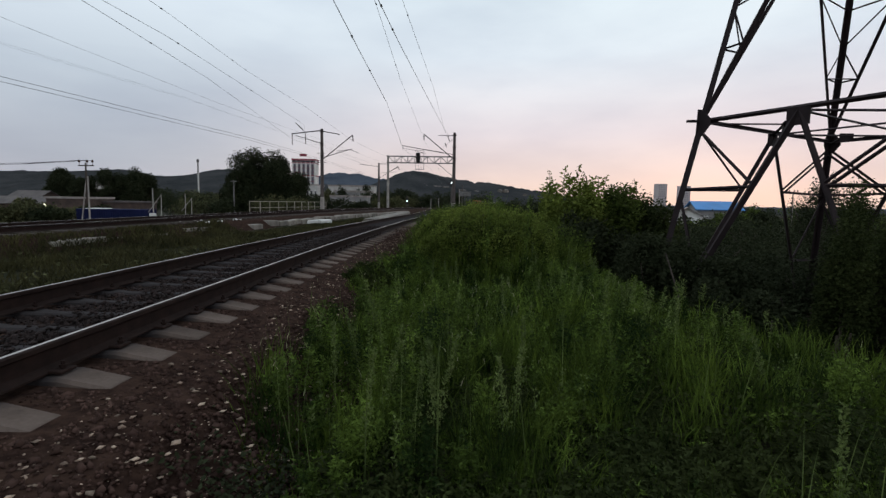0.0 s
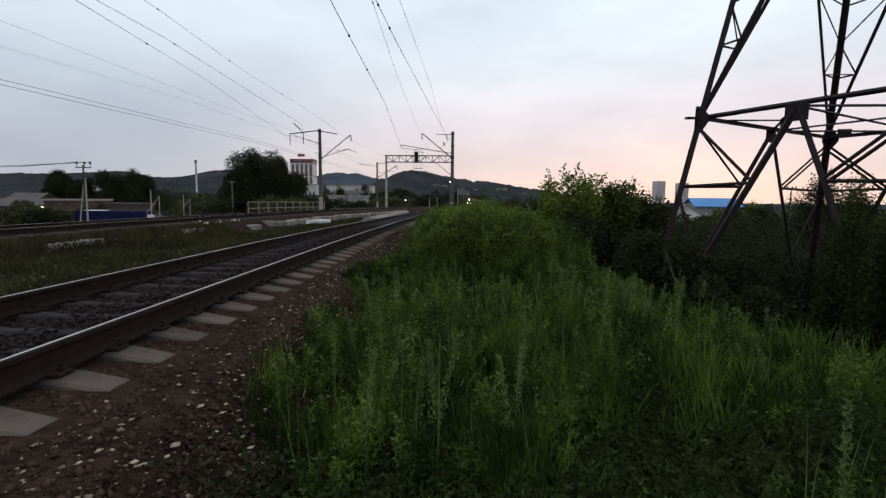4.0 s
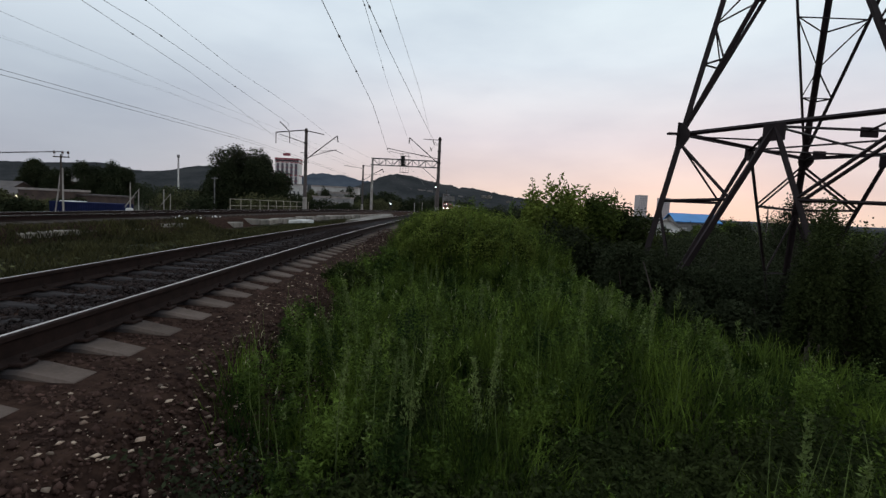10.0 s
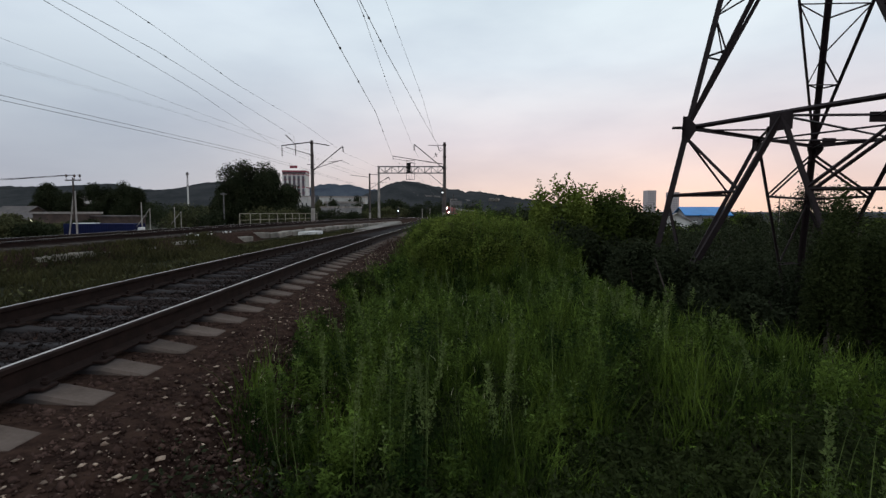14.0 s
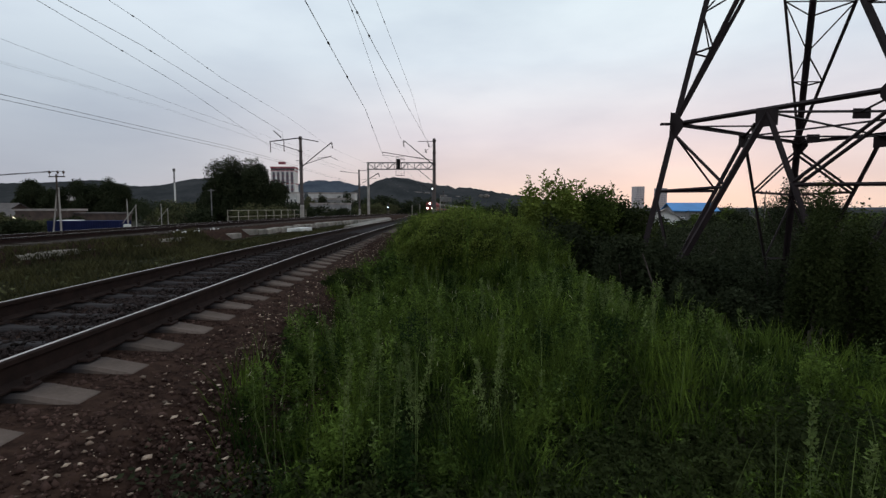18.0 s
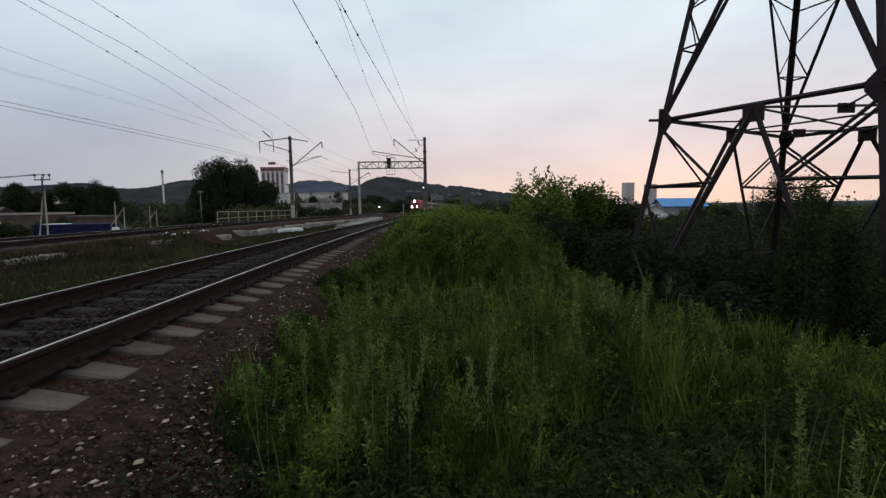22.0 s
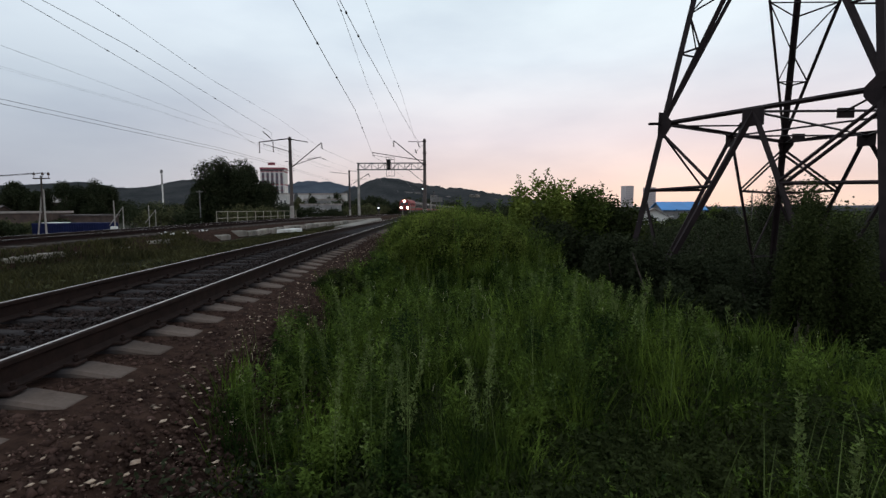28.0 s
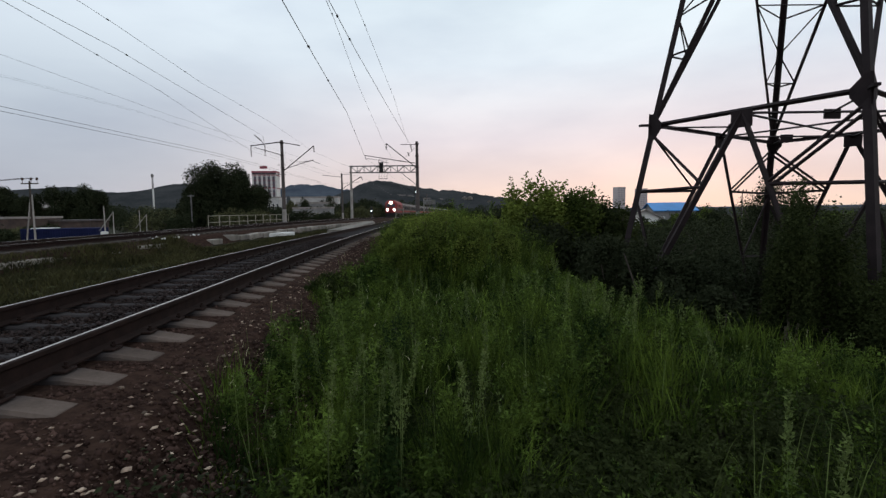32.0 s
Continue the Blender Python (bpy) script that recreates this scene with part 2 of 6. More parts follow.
def oil_stained(m, half):
    """Brake dust and oil darken the middle of a sleeper, out to half metres from its centre."""
    n, l = m.node_tree.nodes, m.node_tree.links
    b = n["Principled BSDF"]
    src = b.inputs["Base Color"].links[0].from_socket
    co, sx = n.new("ShaderNodeTexCoord"), n.new("ShaderNodeSeparateXYZ")
    l.new(co.outputs["Object"], sx.inputs[0])
    ab = n.new("ShaderNodeMath")
    ab.operation = "ABSOLUTE"
    l.new(sx.outputs["X"], ab.inputs[0])
    mr = n.new("ShaderNodeMapRange")
    mr.inputs["From Min"].default_value, mr.inputs["From Max"].default_value = half - 0.06, half + 0.1
    l.new(ab.outputs[0], mr.inputs["Value"])
    mx = n.new("ShaderNodeMix")
    mx.data_type = "RGBA"
    mx.inputs["A"].default_value = (0.040, 0.035, 0.036, 1)
    l.new(mr.outputs[0], mx.inputs["Factor"])
    l.new(src, mx.inputs["B"])
    l.new(mx.outputs["Result"], b.inputs["Base Color"])


oil_stained(M_CONCRETE, 0.94)


# ---- mesh helpers ----
class Mesh:
    """Gathers vertices and faces of one part; slot is the material index of the faces added."""

    def __init__(self):
        self.v, self.f, self.s, self.slot = [], [], [], 0

    def add(self, verts, faces):
        k = len(self.v)
        self.v += [tuple(p) for p in verts]
        self.f += [tuple(i + k for i in q) for q in faces]
        self.s += [self.slot] * len(faces)
        return self

    def hexa(self, lo, hi):
        """A bar between two quads of four points each, in the same order."""
        return self.add(list(lo) + list(hi), [(3, 2, 1, 0), (4, 5, 6, 7), (0, 1, 5, 4), (1, 2, 6, 5), (2, 3, 7, 6), (3, 0, 4, 7)])

    def box(self, c, size, turn=0.0, chamfer=0.0):
        x, y, z = (s / 2 for s in size)
        cs, sn = math.cos(turn), math.sin(turn)

        def put(a, b, h):
            return (c[0] + a * cs - b * sn, c[1] + a * sn + b * cs, c[2] + h)
        if not chamfer:
            q = [(-x, -y), (x, -y), (x, y), (-x, y)]
            return self.hexa([put(a, b, -z) for a, b in q], [put(a, b, z) for a, b in q])
        k = chamfer
        ring = [(-x + k, -y), (x - k, -y), (x, -y + k), (x, y - k), (x - k, y), (-x + k, y), (-x, y - k), (-x, -y + k)]
        inner = [(a * (x - k) / x, b * (y - k) / y) for a, b in ring]
        vs = [put(a, b, -z) for a, b in ring] + [put(a, b, z - k) for a, b in ring] + [put(a, b, z) for a, b in inner]
        fs = [tuple(range(7, -1, -1)), tuple(range(16, 24))]
        for r in (0, 8):
            fs += [(r + i, r + (i + 1) % 8, r + 8 + (i + 1) % 8, r + 8 + i) for i in range(8)]
        return self.add(vs, fs)

    def beam(self, p, q, w, h=None, up=(0, 0, 1)):
        p, q, h = Vector(p), Vector(q), h or w
        d = (q - p).normalized()
        a = d.cross(Vector(up))
        if a.length < 1e-3:
            a = d.cross(Vector((1, 0, 0)))
        a.normalize()
        b = a.cross(d)
        quad = [(-a * w - b * h) / 2, (a * w - b * h) / 2, (a * w + b * h) / 2, (-a * w + b * h) / 2]
        return self.hexa([p + o for o in quad], [q + o for o in quad])

    def angle(self, p, q, w, t=0.012, out=(1, 0, 0)):
        """An L-section steel bar with its heel towards out."""
        p, q = Vector(p), Vector(q)
        d = (q - p).normalized()
        a = Vector(out) - d * d.dot(Vector(out))
        if a.length < 1e-3:
            a = d.orthogonal()
        a.normalize()
        b = d.cross(a)
        e1, e2 = (-a + b).normalized(), (-a - b).normalized()
        pts = [Vector((0, 0, 0)), e1 * w, e1 * w + e2 * t, e1 * t + e2 * t, e2 * w + e1 * t, e2 * w]
        pts = [o + a * w * 0.35 for o in pts]
        vs = [p + o for o in pts] + [q + o for o in pts]
        return self.add(vs, [(i, (i + 1) % 6, 6 + (i + 1) % 6, 6 + i) for i in range(6)] + [(5, 4, 3, 0), (3, 2, 1, 0), (6, 9, 10, 11), (6, 7, 8, 9)])

    def tube(self, pts, radii, n=8, cap=True):
        """A round bar through points; radii one number or one a point."""
        pts = [Vector(p) for p in pts]
        if not hasattr(radii, "__len__"):
            radii = [radii] * len(pts)
        k, fs, vs = len(pts), [], []
        for i, p in enumerate(pts):
            d = (pts[min(i + 1, k - 1)] - pts[max(i - 1, 0)]).normalized()
            a = d.cross(Vector((0.31, 0.17, 0.93)) if abs(d.z) < 0.9 else Vector((1, 0.1, 0))).normalized()
            b = d.cross(a)
            vs += [p + (a * math.cos(6.28319 * j / n) + b * math.sin(6.28319 * j / n)) * radii[i] for j in range(n)]
        for i in range(k - 1):
            fs += [(i * n + j, i * n + (j + 1) % n, (i + 1) * n + (j + 1) % n, (i + 1) * n + j) for j in range(n)]
        if cap:
            fs += [tuple(range(n - 1, -1, -1)), tuple(range((k - 1) * n, k * n))]
        return self.add(vs, fs)

    def sweep(self, centres, profile):
        """A profile of (sideways, up) pairs carried along centres of (x, y, z), kept upright."""
        c = np.array(centres, float)
        d = np.gradient(c[:, :2], axis=0)
        d /= np.linalg.norm(d, axis=1)[:, None]
        k, fs, vs = len(profile), [], []
        for p, t in zip(c, d):
            vs += [(p[0] + t[1] * a, p[1] - t[0] * a, p[2] + h) for a, h in profile]
        for i in range(len(c) - 1):
            fs += [(i * k + j, (i + 1) * k + j, (i + 1) * k + (j + 1) % k, i * k + (j + 1) % k) for j in range(k)]
        fs += [tuple(range(k)), tuple(range(len(c) * k - 1, (len(c) - 1) * k - 1, -1))]
        return self.add(vs, fs)

    def data(self, name, mats, smooth=False):
        me = bpy.data.meshes.new(name)
        me.from_pydata(self.v, [], self.f)
        for m in (mats if isinstance(mats, (list, tuple)) else [mats]):
            me.materials.append(m)
        if isinstance(mats, (list, tuple)):
            me.polygons.foreach_set("material_index", self.s)
        if smooth:
            me.polygons.foreach_set("use_smooth", [True] * len(me.polygons))
        me.update()
        return me


def part(name, mesh, mats, parent=None, label="", smooth=False, kind=""):
    ob = new(name, mesh.data(name, mats, smooth) if isinstance(mesh, Mesh) else mesh)
    ob.parent = parent
    return tagged(ob, label, kind=kind)


def thing(name, label, category, group="", kind="", at=None):
    ob = new(name)
    ob.empty_display_size = 0.2
    if at is not None:
        ob.matrix_basis = at
    return tagged(ob, label, category, group, kind)


def raw_mesh(name, verts, faces_flat, corners, mat):
    """A mesh from numpy arrays of vertices and faces that all have the same number of corners."""
    me = bpy.data.meshes.new(name)
    nf = len(faces_flat) // corners
    me.vertices.add(len(verts))
    me.vertices.foreach_set("co", np.asarray(verts, np.float32).ravel())
    me.loops.add(len(faces_flat))
    me.loops.foreach_set("vertex_index", np.asarray(faces_flat, np.int32))
    me.polygons.add(nf)
    me.polygons.foreach_set("loop_start", np.arange(nf, dtype=np.int32) * corners)
    me.update(calc_edges=True)
    me.materials.append(mat)
    return me


rng = np.random.default_rng(7)


def blades(name, base, height, width, lean, mat, parent=None):
    """Grass blades of three tapering pieces each: base points, heights, widths, leans (metres at the tip)."""
    n = len(base)
    a = rng.uniform(0, 6.283, n)
    la = rng.uniform(0, 6.283, n)
    sx, sy = np.cos(a) * width / 2, np.sin(a) * width / 2
    vs = []
    for f, w in ((0.0, 0.9), (0.4, 1.0), (0.75, 0.65), (1.0, 0.08)):
        c = base + np.stack([np.cos(la) * lean * f * f, np.sin(la) * lean * f * f, height * (f - 0.12 * f * f * np.minimum(1.5, lean / height))], 1)
        for s in (-1, 1):
            vs.append(c + np.stack([sx * w * s, sy * w * s, np.zeros(n)], 1))
    vs = np.stack(vs, 1).reshape(-1, 3)
    k = np.arange(n)[:, None] * 8
    fs = np.concatenate([k + np.array([[0, 1, 3, 2]]), k + np.array([[2, 3, 5, 4]]), k + np.array([[4, 5, 7, 6]])], 1).ravel()
    ob = new(name, raw_mesh(name, vs, fs, 4, mat))
    ob.parent = parent
    return ob


def leaves(name, centres, size, mat, parent=None, droop=0.0, slim=0.55, label="", level=0.0):
    """Pointed, slightly folded leaves at the given points; level turns their upper sides to the sky."""
    n = len(centres)
    d = rng.normal(size=(n, 3))
    d[:, 2] = d[:, 2] * 0.6 - droop
    d /= np.linalg.norm(d, axis=1)[:, None]
    s = np.cross(d, rng.normal(size=(n, 3)))
    s /= np.linalg.norm(s, axis=1)[:, None]
    if level:
        flat = np.cross(d, np.array([0, 0, 1.0]))
        flat /= np.linalg.norm(flat, axis=1)[:, None] + 1e-6
        s = s * (1 - level) + flat * level
        s -= d * np.sum(s * d, axis=1)[:, None]
        s /= np.linalg.norm(s, axis=1)[:, None] + 1e-6
    u = np.cross(s, d)
    L = (size * rng.uniform(0.6, 1.35, n))[:, None]
    tip, mid = centres + d * L, centres + d * L * 0.45
    l, r = mid + s * L * slim / 2 + u * L * 0.12, mid - s * L * slim / 2 + u * L * 0.12
    vs = np.stack([centres, l, tip, r], 1).reshape(-1, 3)
    k = np.arange(n)[:, None] * 4
    fs = (k + np.array([[0, 1, 2, 0, 2, 3]])).ravel()
    ob = new(name, raw_mesh(name, vs, fs, 3, mat))
    ob.parent = parent
    return tagged(ob, label)


def clump_points(centre, radii, n, lobes=9, seed=1, hollow=0.35, core=0.62, up=False):
    """Points in an uneven crown: several overlapping lobes inside an ellipsoid, fuller near their skins."""
    g = np.random.default_rng(seed)
    out, r = [], np.array(radii)
    for i in range(lobes):
        d = g.normal(size=3)
        d /= np.linalg.norm(d)
        if up and i % 3:
            d[2] = abs(d[2])
        c = np.array(centre) + d * r * (g.uniform(0.4, 0.78) if i else 0)
        q = g.normal(size=(n // lobes, 3))
        q /= np.linalg.norm(q, axis=1)[:, None]
        q *= (hollow + (1 - hollow) * g.random((n // lobes, 1)) ** 0.5)
        out.append(c + q * r * (g.uniform(0.26, 0.46) if i else core) * (1 + 0.13 * g.normal(size=(n // lobes, 1)).clip(-2, 1.3)))
    return np.concatenate(out)


# ---- plan: the two curved tracks ----
def spline(points):
    """A smooth line through (along, value) pairs, as a function."""
    a, b = np.array(points, float).T
    m = np.gradient(b, a)

    def at(t):
        t = np.asarray(t, float)
        i = np.clip(np.searchsorted(a, t) - 1, 0, len(a) - 2)
        h = a[i + 1] - a[i]
        s = (t - a[i]) / h
        s = np.clip(s, -3, 3)
        inside = (1 + 2 * s) * (1 - s) ** 2 * b[i] + s * (1 - s) ** 2 * h * m[i] + s * s * (3 - 2 * s) * b[i + 1] + s * s * (s - 1) * h * m[i + 1]
        return np.where(t < a[0], b[0] + (t - a[0]) * m[0], np.where(t > a[-1], b[-1] + (t - a[-1]) * m[-1], inside))
    return at


near_x = spline([(-40, -3.1), (-10, -3.34), (0, -3.41), (5, -3.475), (12, -3.53), (25, -3.55), (40, -3.56), (77, -4.1), (110, -4.7), (140, -4.4), (190, -1.1), (230, 3.5), (300, 13.6), (370, 28), (450, 49)])
far_x = spline([(-40, -14.3), (0, -13.9), (13.5, -13.6), (26, -12.9), (36, -12.1), (48, -11.0), (62, -9.7), (77, -8.8), (100, -8.6), (129, -8.9), (160, -7.6), (190, -5.2), (230, -0.6), (300, 9.5), (370, 24), (450, 45)])
rail_z = spline([(-40, 0), (0, 0), (45, 0), (80, -0.28), (129, -0.95), (190, -1.5), (230, -1.95), (300, -2.9), (450, -4.5)])


def near_dip(y):
    """The near track sags a little where it leaves the level."""
    return np.interp(y, [10, 16, 24, 32, 40, 50, 60, 90, 130], [0, -0.03, -0.10, -0.18, -0.26, -0.31, -0.32, -0.15, 0])


def rail_top(fx, y):
    """Height of the rails of one track."""
    return rail_z(y) + (near_dip(y) if fx is near_x else 0.0)


RIGHT_SIDE = [(0, -0.42), (1.7, -0.42), (2.5, -0.84), (3.4, -0.74), (6.0, -0.78), (7.2, -1.45), (9.5, -3.1), (12.5, -4.2), (18, -4.7), (70, -5.2), (4000, -8)]
LEFT_SIDE = [(0, -0.42), (1.7, -0.42), (2.6, -0.85), (4.5, -1.1), (9, -2.3), (16, -2.9), (60, -3.4), (4000, -6)]
MIDDLE = [(0, -0.42), (1.7, -0.42), (2.5, -0.80), (4.0, -0.92), (50, -0.92)]


def ground_z(x, y):
    x, y = np.asarray(x, float), np.asarray(y, float)
    u, v = x - near_x(y), x - far_x(y)
    # the shelf of the verge is wider close by
    wide = 1.7 * np.clip((7.5 - y) / 3.0, 0, 1) * np.clip((u - 3.6) / 2.0, 0, 1)
    r = np.interp(u - wide, *zip(*RIGHT_SIDE))
    l = np.interp(-v, *zip(*LEFT_SIDE))
    m = np.maximum(np.interp(-u, *zip(*MIDDLE)), np.interp(v, *zip(*MIDDLE)))
    z = np.where(u > 0, r, np.where(v < 0, l, m)) + np.clip(rail_z(np.clip(y, -40, 450)), -5, 0)
    z = z + near_dip(np.clip(y, -40, 450)) * np.clip(1 - (np.abs(u) - 2.2) / 1.5, 0, 1)
    off = np.minimum(np.abs(u), np.abs(v))
    return z + 0.06 * np.sin(x * 1.7 + 0.4 * y) * np.sin(y * 0.9 + 1) * np.clip(off - 2.6, 0, 1)


# ---- ground ----
gx = np.unique(np.concatenate([-np.geomspace(30, 3500, 34), np.arange(-30, 30, 0.5), np.geomspace(30, 3500, 34)]))
gy = np.unique(np.concatenate([-np.geomspace(8, 3000, 24), np.arange(-8, 40, 0.6), np.arange(40, 470, 5.0), np.geomspace(470, 4200, 26)]))
GX, GY = np.meshgrid(gx, gy)
gv = np.stack([GX, GY, ground_z(GX, GY)], -1).reshape(-1, 3)
gi = np.arange(len(gx) * len(gy)).reshape(len(gy), len(gx))
gf = np.stack([gi[:-1, :-1], gi[:-1, 1:], gi[1:, 1:], gi[1:, :-1]], -1).reshape(-1)
ground = new("ground", raw_mesh("ground", gv, gf, 4, M_EARTH))
ground.data.polygons.foreach_set("use_smooth", [True] * len(ground.data.polygons))
tagged(ground, "dark earth embankment falling to a valley, overgrown with grass", "ground", kind="structure")


def line(fx, ys, side=0.0, dz=0.0):
    return [(float(fx(y)) + side, float(y), float(rail_top(fx, y)) + dz) for y in ys]


YS = list(np.arange(-12, 60, 2.0)) + list(np.arange(60, 440, 5.0))
for nm, fx in (("near", near_x), ("far", far_x)):
    bed = part("ballast_bed", Mesh().sweep(line(fx, YS), [(-2.75, -1.0), (-1.75, -0.30), (-1.3, -0.245), (-0.95, -0.235), (-0.6, -0.235), (0.6, -0.235), (0.95, -0.235), (1.3, -0.25), (1.75, -0.32), (2.62, -0.95)]), M_BALLAST)
    tagged(bed, "reddish-brown crushed stone ballast bed under a railway track", "ballast", kind="structure")

# ---- railway tracks ----
def head(k):
    """Polished running surface of a rail; k is the worn corner."""
    return [(-0.008 - k, -k * 1.3), (-0.008, 0.0015), (0.008, 0.0015), (0.008 + k, -k * 1.3), (0.008 + k, -k * 1.3 - 0.005), (-0.008 - k, -k * 1.3 - 0.005)]


BODY = [(-0.0375, -0.008), (-0.028, -0.001), (0.028, -0.001), (0.0375, -0.008), (0.0375, -0.036), (0.012, -0.050), (0.009, -0.145), (0.075, -0.168), (0.075, -0.18), (-0.075, -0.18), (-0.075, -0.168), (-0.009, -0.145), (-0.012, -0.050), (-0.0375, -0.036)]

# one concrete sleeper: waisted middle, raised rail seats, sloping ends, along x
SLEEPER = Mesh()
half_secs = [(1.295, -0.085, 0.108), (1.27, -0.045, 0.116), (0.95, 0.012, 0.120), (0.66, 0.006, 0.095), (0.45, -0.008, 0.065)]
secs = [(-x, top, hw) for x, top, hw in half_secs] + half_secs[::-1]
sv, sf = [], []
for x, top, hw in secs:
    sv += [(x, -hw - 0.02, -0.2), (x, -hw, top - 0.02), (x, -hw + 0.02, top), (x, hw - 0.02, top), (x, hw, top - 0.02), (x, hw + 0.02, -0.2)]
for i in range(len(secs) - 1):
    sf += [(i * 6 + j, i * 6 + (j + 1) % 6, i * 6 + 6 + (j + 1) % 6, i * 6 + 6 + j) for j in range(6)]
sf += [tuple(range(5, -1, -1)), tuple(range(len(sv) - 6, len(sv)))]
SLEEPER.add(sv, sf)
SLEEPER_DATA = SLEEPER.data("sleeper", M_CONCRETE)
CLIP = Mesh()
for s in (-1, 1):
    CLIP.box((s * 0.115, 0, 0.012), (0.09, 0.13, 0.02), chamfer=0.006)
    CLIP.tube([(s * 0.125, 0, 0.0), (s * 0.125, 0, 0.07)], 0.014, 6)
    CLIP.tube([(s * 0.125, 0, 0.03), (s * 0.125, 0, 0.048)], 0.024, 6)
CLIP_DATA = CLIP.data("rail_clip", M_RUSTRAIL)


def railway(label, fx, y0, y1, clips_to, worn, sleeper_data):
    track = thing("railway_track", label, "railway track", kind="structure")
    ys = [y for y in list(np.arange(y0, 60, 1.5)) + list(np.arange(60, 440, 5.0)) if y >= y0]
    for side in (-0.8, 0.8):
        r = Mesh()
        r.sweep(line(fx, ys, side), BODY)
        r.slot = 1
        r.sweep(line(fx, ys, side), head(worn))
        part("rail", r, [M_RUSTRAIL, M_RAILHEAD], track, "rusty steel rail with a polished head")
    g = random.Random(3)
    y = y0
    while y < y1:
        sl = new("sleeper", sleeper_data)
        sl.parent = track
        sl.matrix_basis = pose(float(fx(y)) + g.uniform(-0.02, 0.02), y, float(rail_top(fx, y)) - 0.195 + g.uniform(-0.008, 0.004), 0, 0, g.uniform(-0.7, 0.7))
        if y < clips_to:
            for side in (-0.8, 0.8):
                c = new("rail_clip", CLIP_DATA)
                c.parent = track
                c.matrix_basis = pose(float(fx(y)) + side, y, float(rail_top(fx, y)) - 0.178)
        y += 0.543
    return track


railway("single railway track with concrete sleepers on brown ballast", near_x, -13.897, 75, 16, 0.003, SLEEPER_DATA)
TIMBER_DATA = Mesh().box((0, 0, -0.1), (2.7, 0.23, 0.2), chamfer=0.015).data("timber_sleeper", M_WOOD)
railway("second railway track on tarred timber sleepers beside a concrete kerb", far_x, -14.0, 75, 0, 0.026, TIMBER_DATA)

# loose ballast stones on the shoulder and between the rails
STONE_V = np.array([(1, 0, 0), (-1, 0, 0), (0, 1, 0), (0, -1, 0), (0, 0, 1), (0, 0, -1)], float)
STONE_F = np.array([(0, 2, 4), (2, 1, 4), (1, 3, 4), (3, 0, 4), (2, 0, 5), (1, 2, 5), (3, 1, 5), (0, 3, 5)])


def bed_z(u):
    return np.interp(np.abs(u), [0, 0.6, 0.95, 1.3, 1.75, 2.62, 3.2], [-0.235, -0.235, -0.235, -0.25, -0.32, -0.80, -0.86])


def stones(name, x, y, z, size, label, mat, flat=0.8):
    n = len(x)
    v = STONE_V[None] * rng.uniform(0.55, 1.25, (n, 6, 1)) * (size[:, None, None] * rng.uniform(0.55, 1.1, (n, 1, 3)))
    v += rng.normal(size=(n, 6, 3)) * size[:, None, None] * 0.14
    a = rng.uniform(0, 6.28, n)
    c, s = np.cos(a)[:, None], np.sin(a)[:, None]
    v = np.stack([v[..., 0] * c - v[..., 1] * s, v[..., 0] * s + v[..., 1] * c, v[..., 2] * flat], -1) + np.stack([x, y, z], -1)[:, None]
    f = (np.arange(n)[:, None, None] * 6 + STONE_F[None]).ravel()
    return tagged(new(name, raw_mesh(name, v.reshape(-1, 3), f, 3, mat)), label, "ballast stones", kind="stuff")


ns = 42000
su = np.concatenate([rng.uniform(0.92, 3.15, ns), rng.uniform(-2.6, -1.0, 5000)])
sy = np.concatenate([0.8 + 21 * rng.random(ns) ** 1.7, 1.0 + 20 * rng.random(5000)])
clear = (np.abs(su) > 1.38) | (np.abs((sy + 13.897 + 0.2715) % 0.543 - 0.2715) > 0.15)
su, sy = su[clear], sy[clear]
stones("ballast_stones", near_x(sy) + su, sy, bed_z(su) + rng.uniform(-0.010, 0.008, len(su)), rng.gamma(4, 0.0044, len(su)).clip(0.009, 0.036), "loose reddish-brown crushed stones on the track shoulder", M_STONE)
su, sy = rng.uniform(-0.74, 0.74, 24000), 0.8 + 20 * rng.random(24000) ** 1.2
clear = np.abs((sy + 13.897 + 0.2715) % 0.543 - 0.2715) > 0.05
su, sy = su[clear], sy[clear]
stones("oily_stones", near_x(sy) + su, sy, bed_z(su) + rng.uniform(-0.004, 0.018, len(su)), rng.gamma(4, 0.0055, len(su)).clip(0.012, 0.045), "oil-blackened crushed stones between the rails", M_OILSTONE)
su, sy = rng.normal(0, 0.21, 5200).clip(-0.5, 0.5), 0.8 + 20 * rng.random(5200) ** 1.2
stones("heaped_stones", near_x(sy) + su, sy, bed_z(su) + rng.uniform(0.01, 0.056, len(su)) * np.cos(su * 2.2), rng.gamma(4, 0.0055, len(su)).clip(0.012, 0.045), "black oily stones heaped over the middles of the sleepers", M_OILSTONE)
nc = 4400
su, sy = 1.36 + 1.6 * rng.random(nc) ** 0.8, 1.0 + 22 * rng.random(nc) ** 1.5
stones("pale_stones", near_x(sy) + su, sy, bed_z(su) + rng.uniform(0.014, 0.030, nc), rng.gamma(2.2, 0.0058, nc).clip(0.006, 0.030), "scattered pale stone chips on the track shoulder", M_CHIP, 0.45)

nw = 16
wx, wy = rng.uniform(-12.6, -10.9, nw), rng.uniform(21, 25, nw)
stones("white_stones", wx, wy, np.full(nw, -0.16), rng.uniform(0.05, 0.11, nw), "whitewashed stones lying along the far track", M_WHITE)

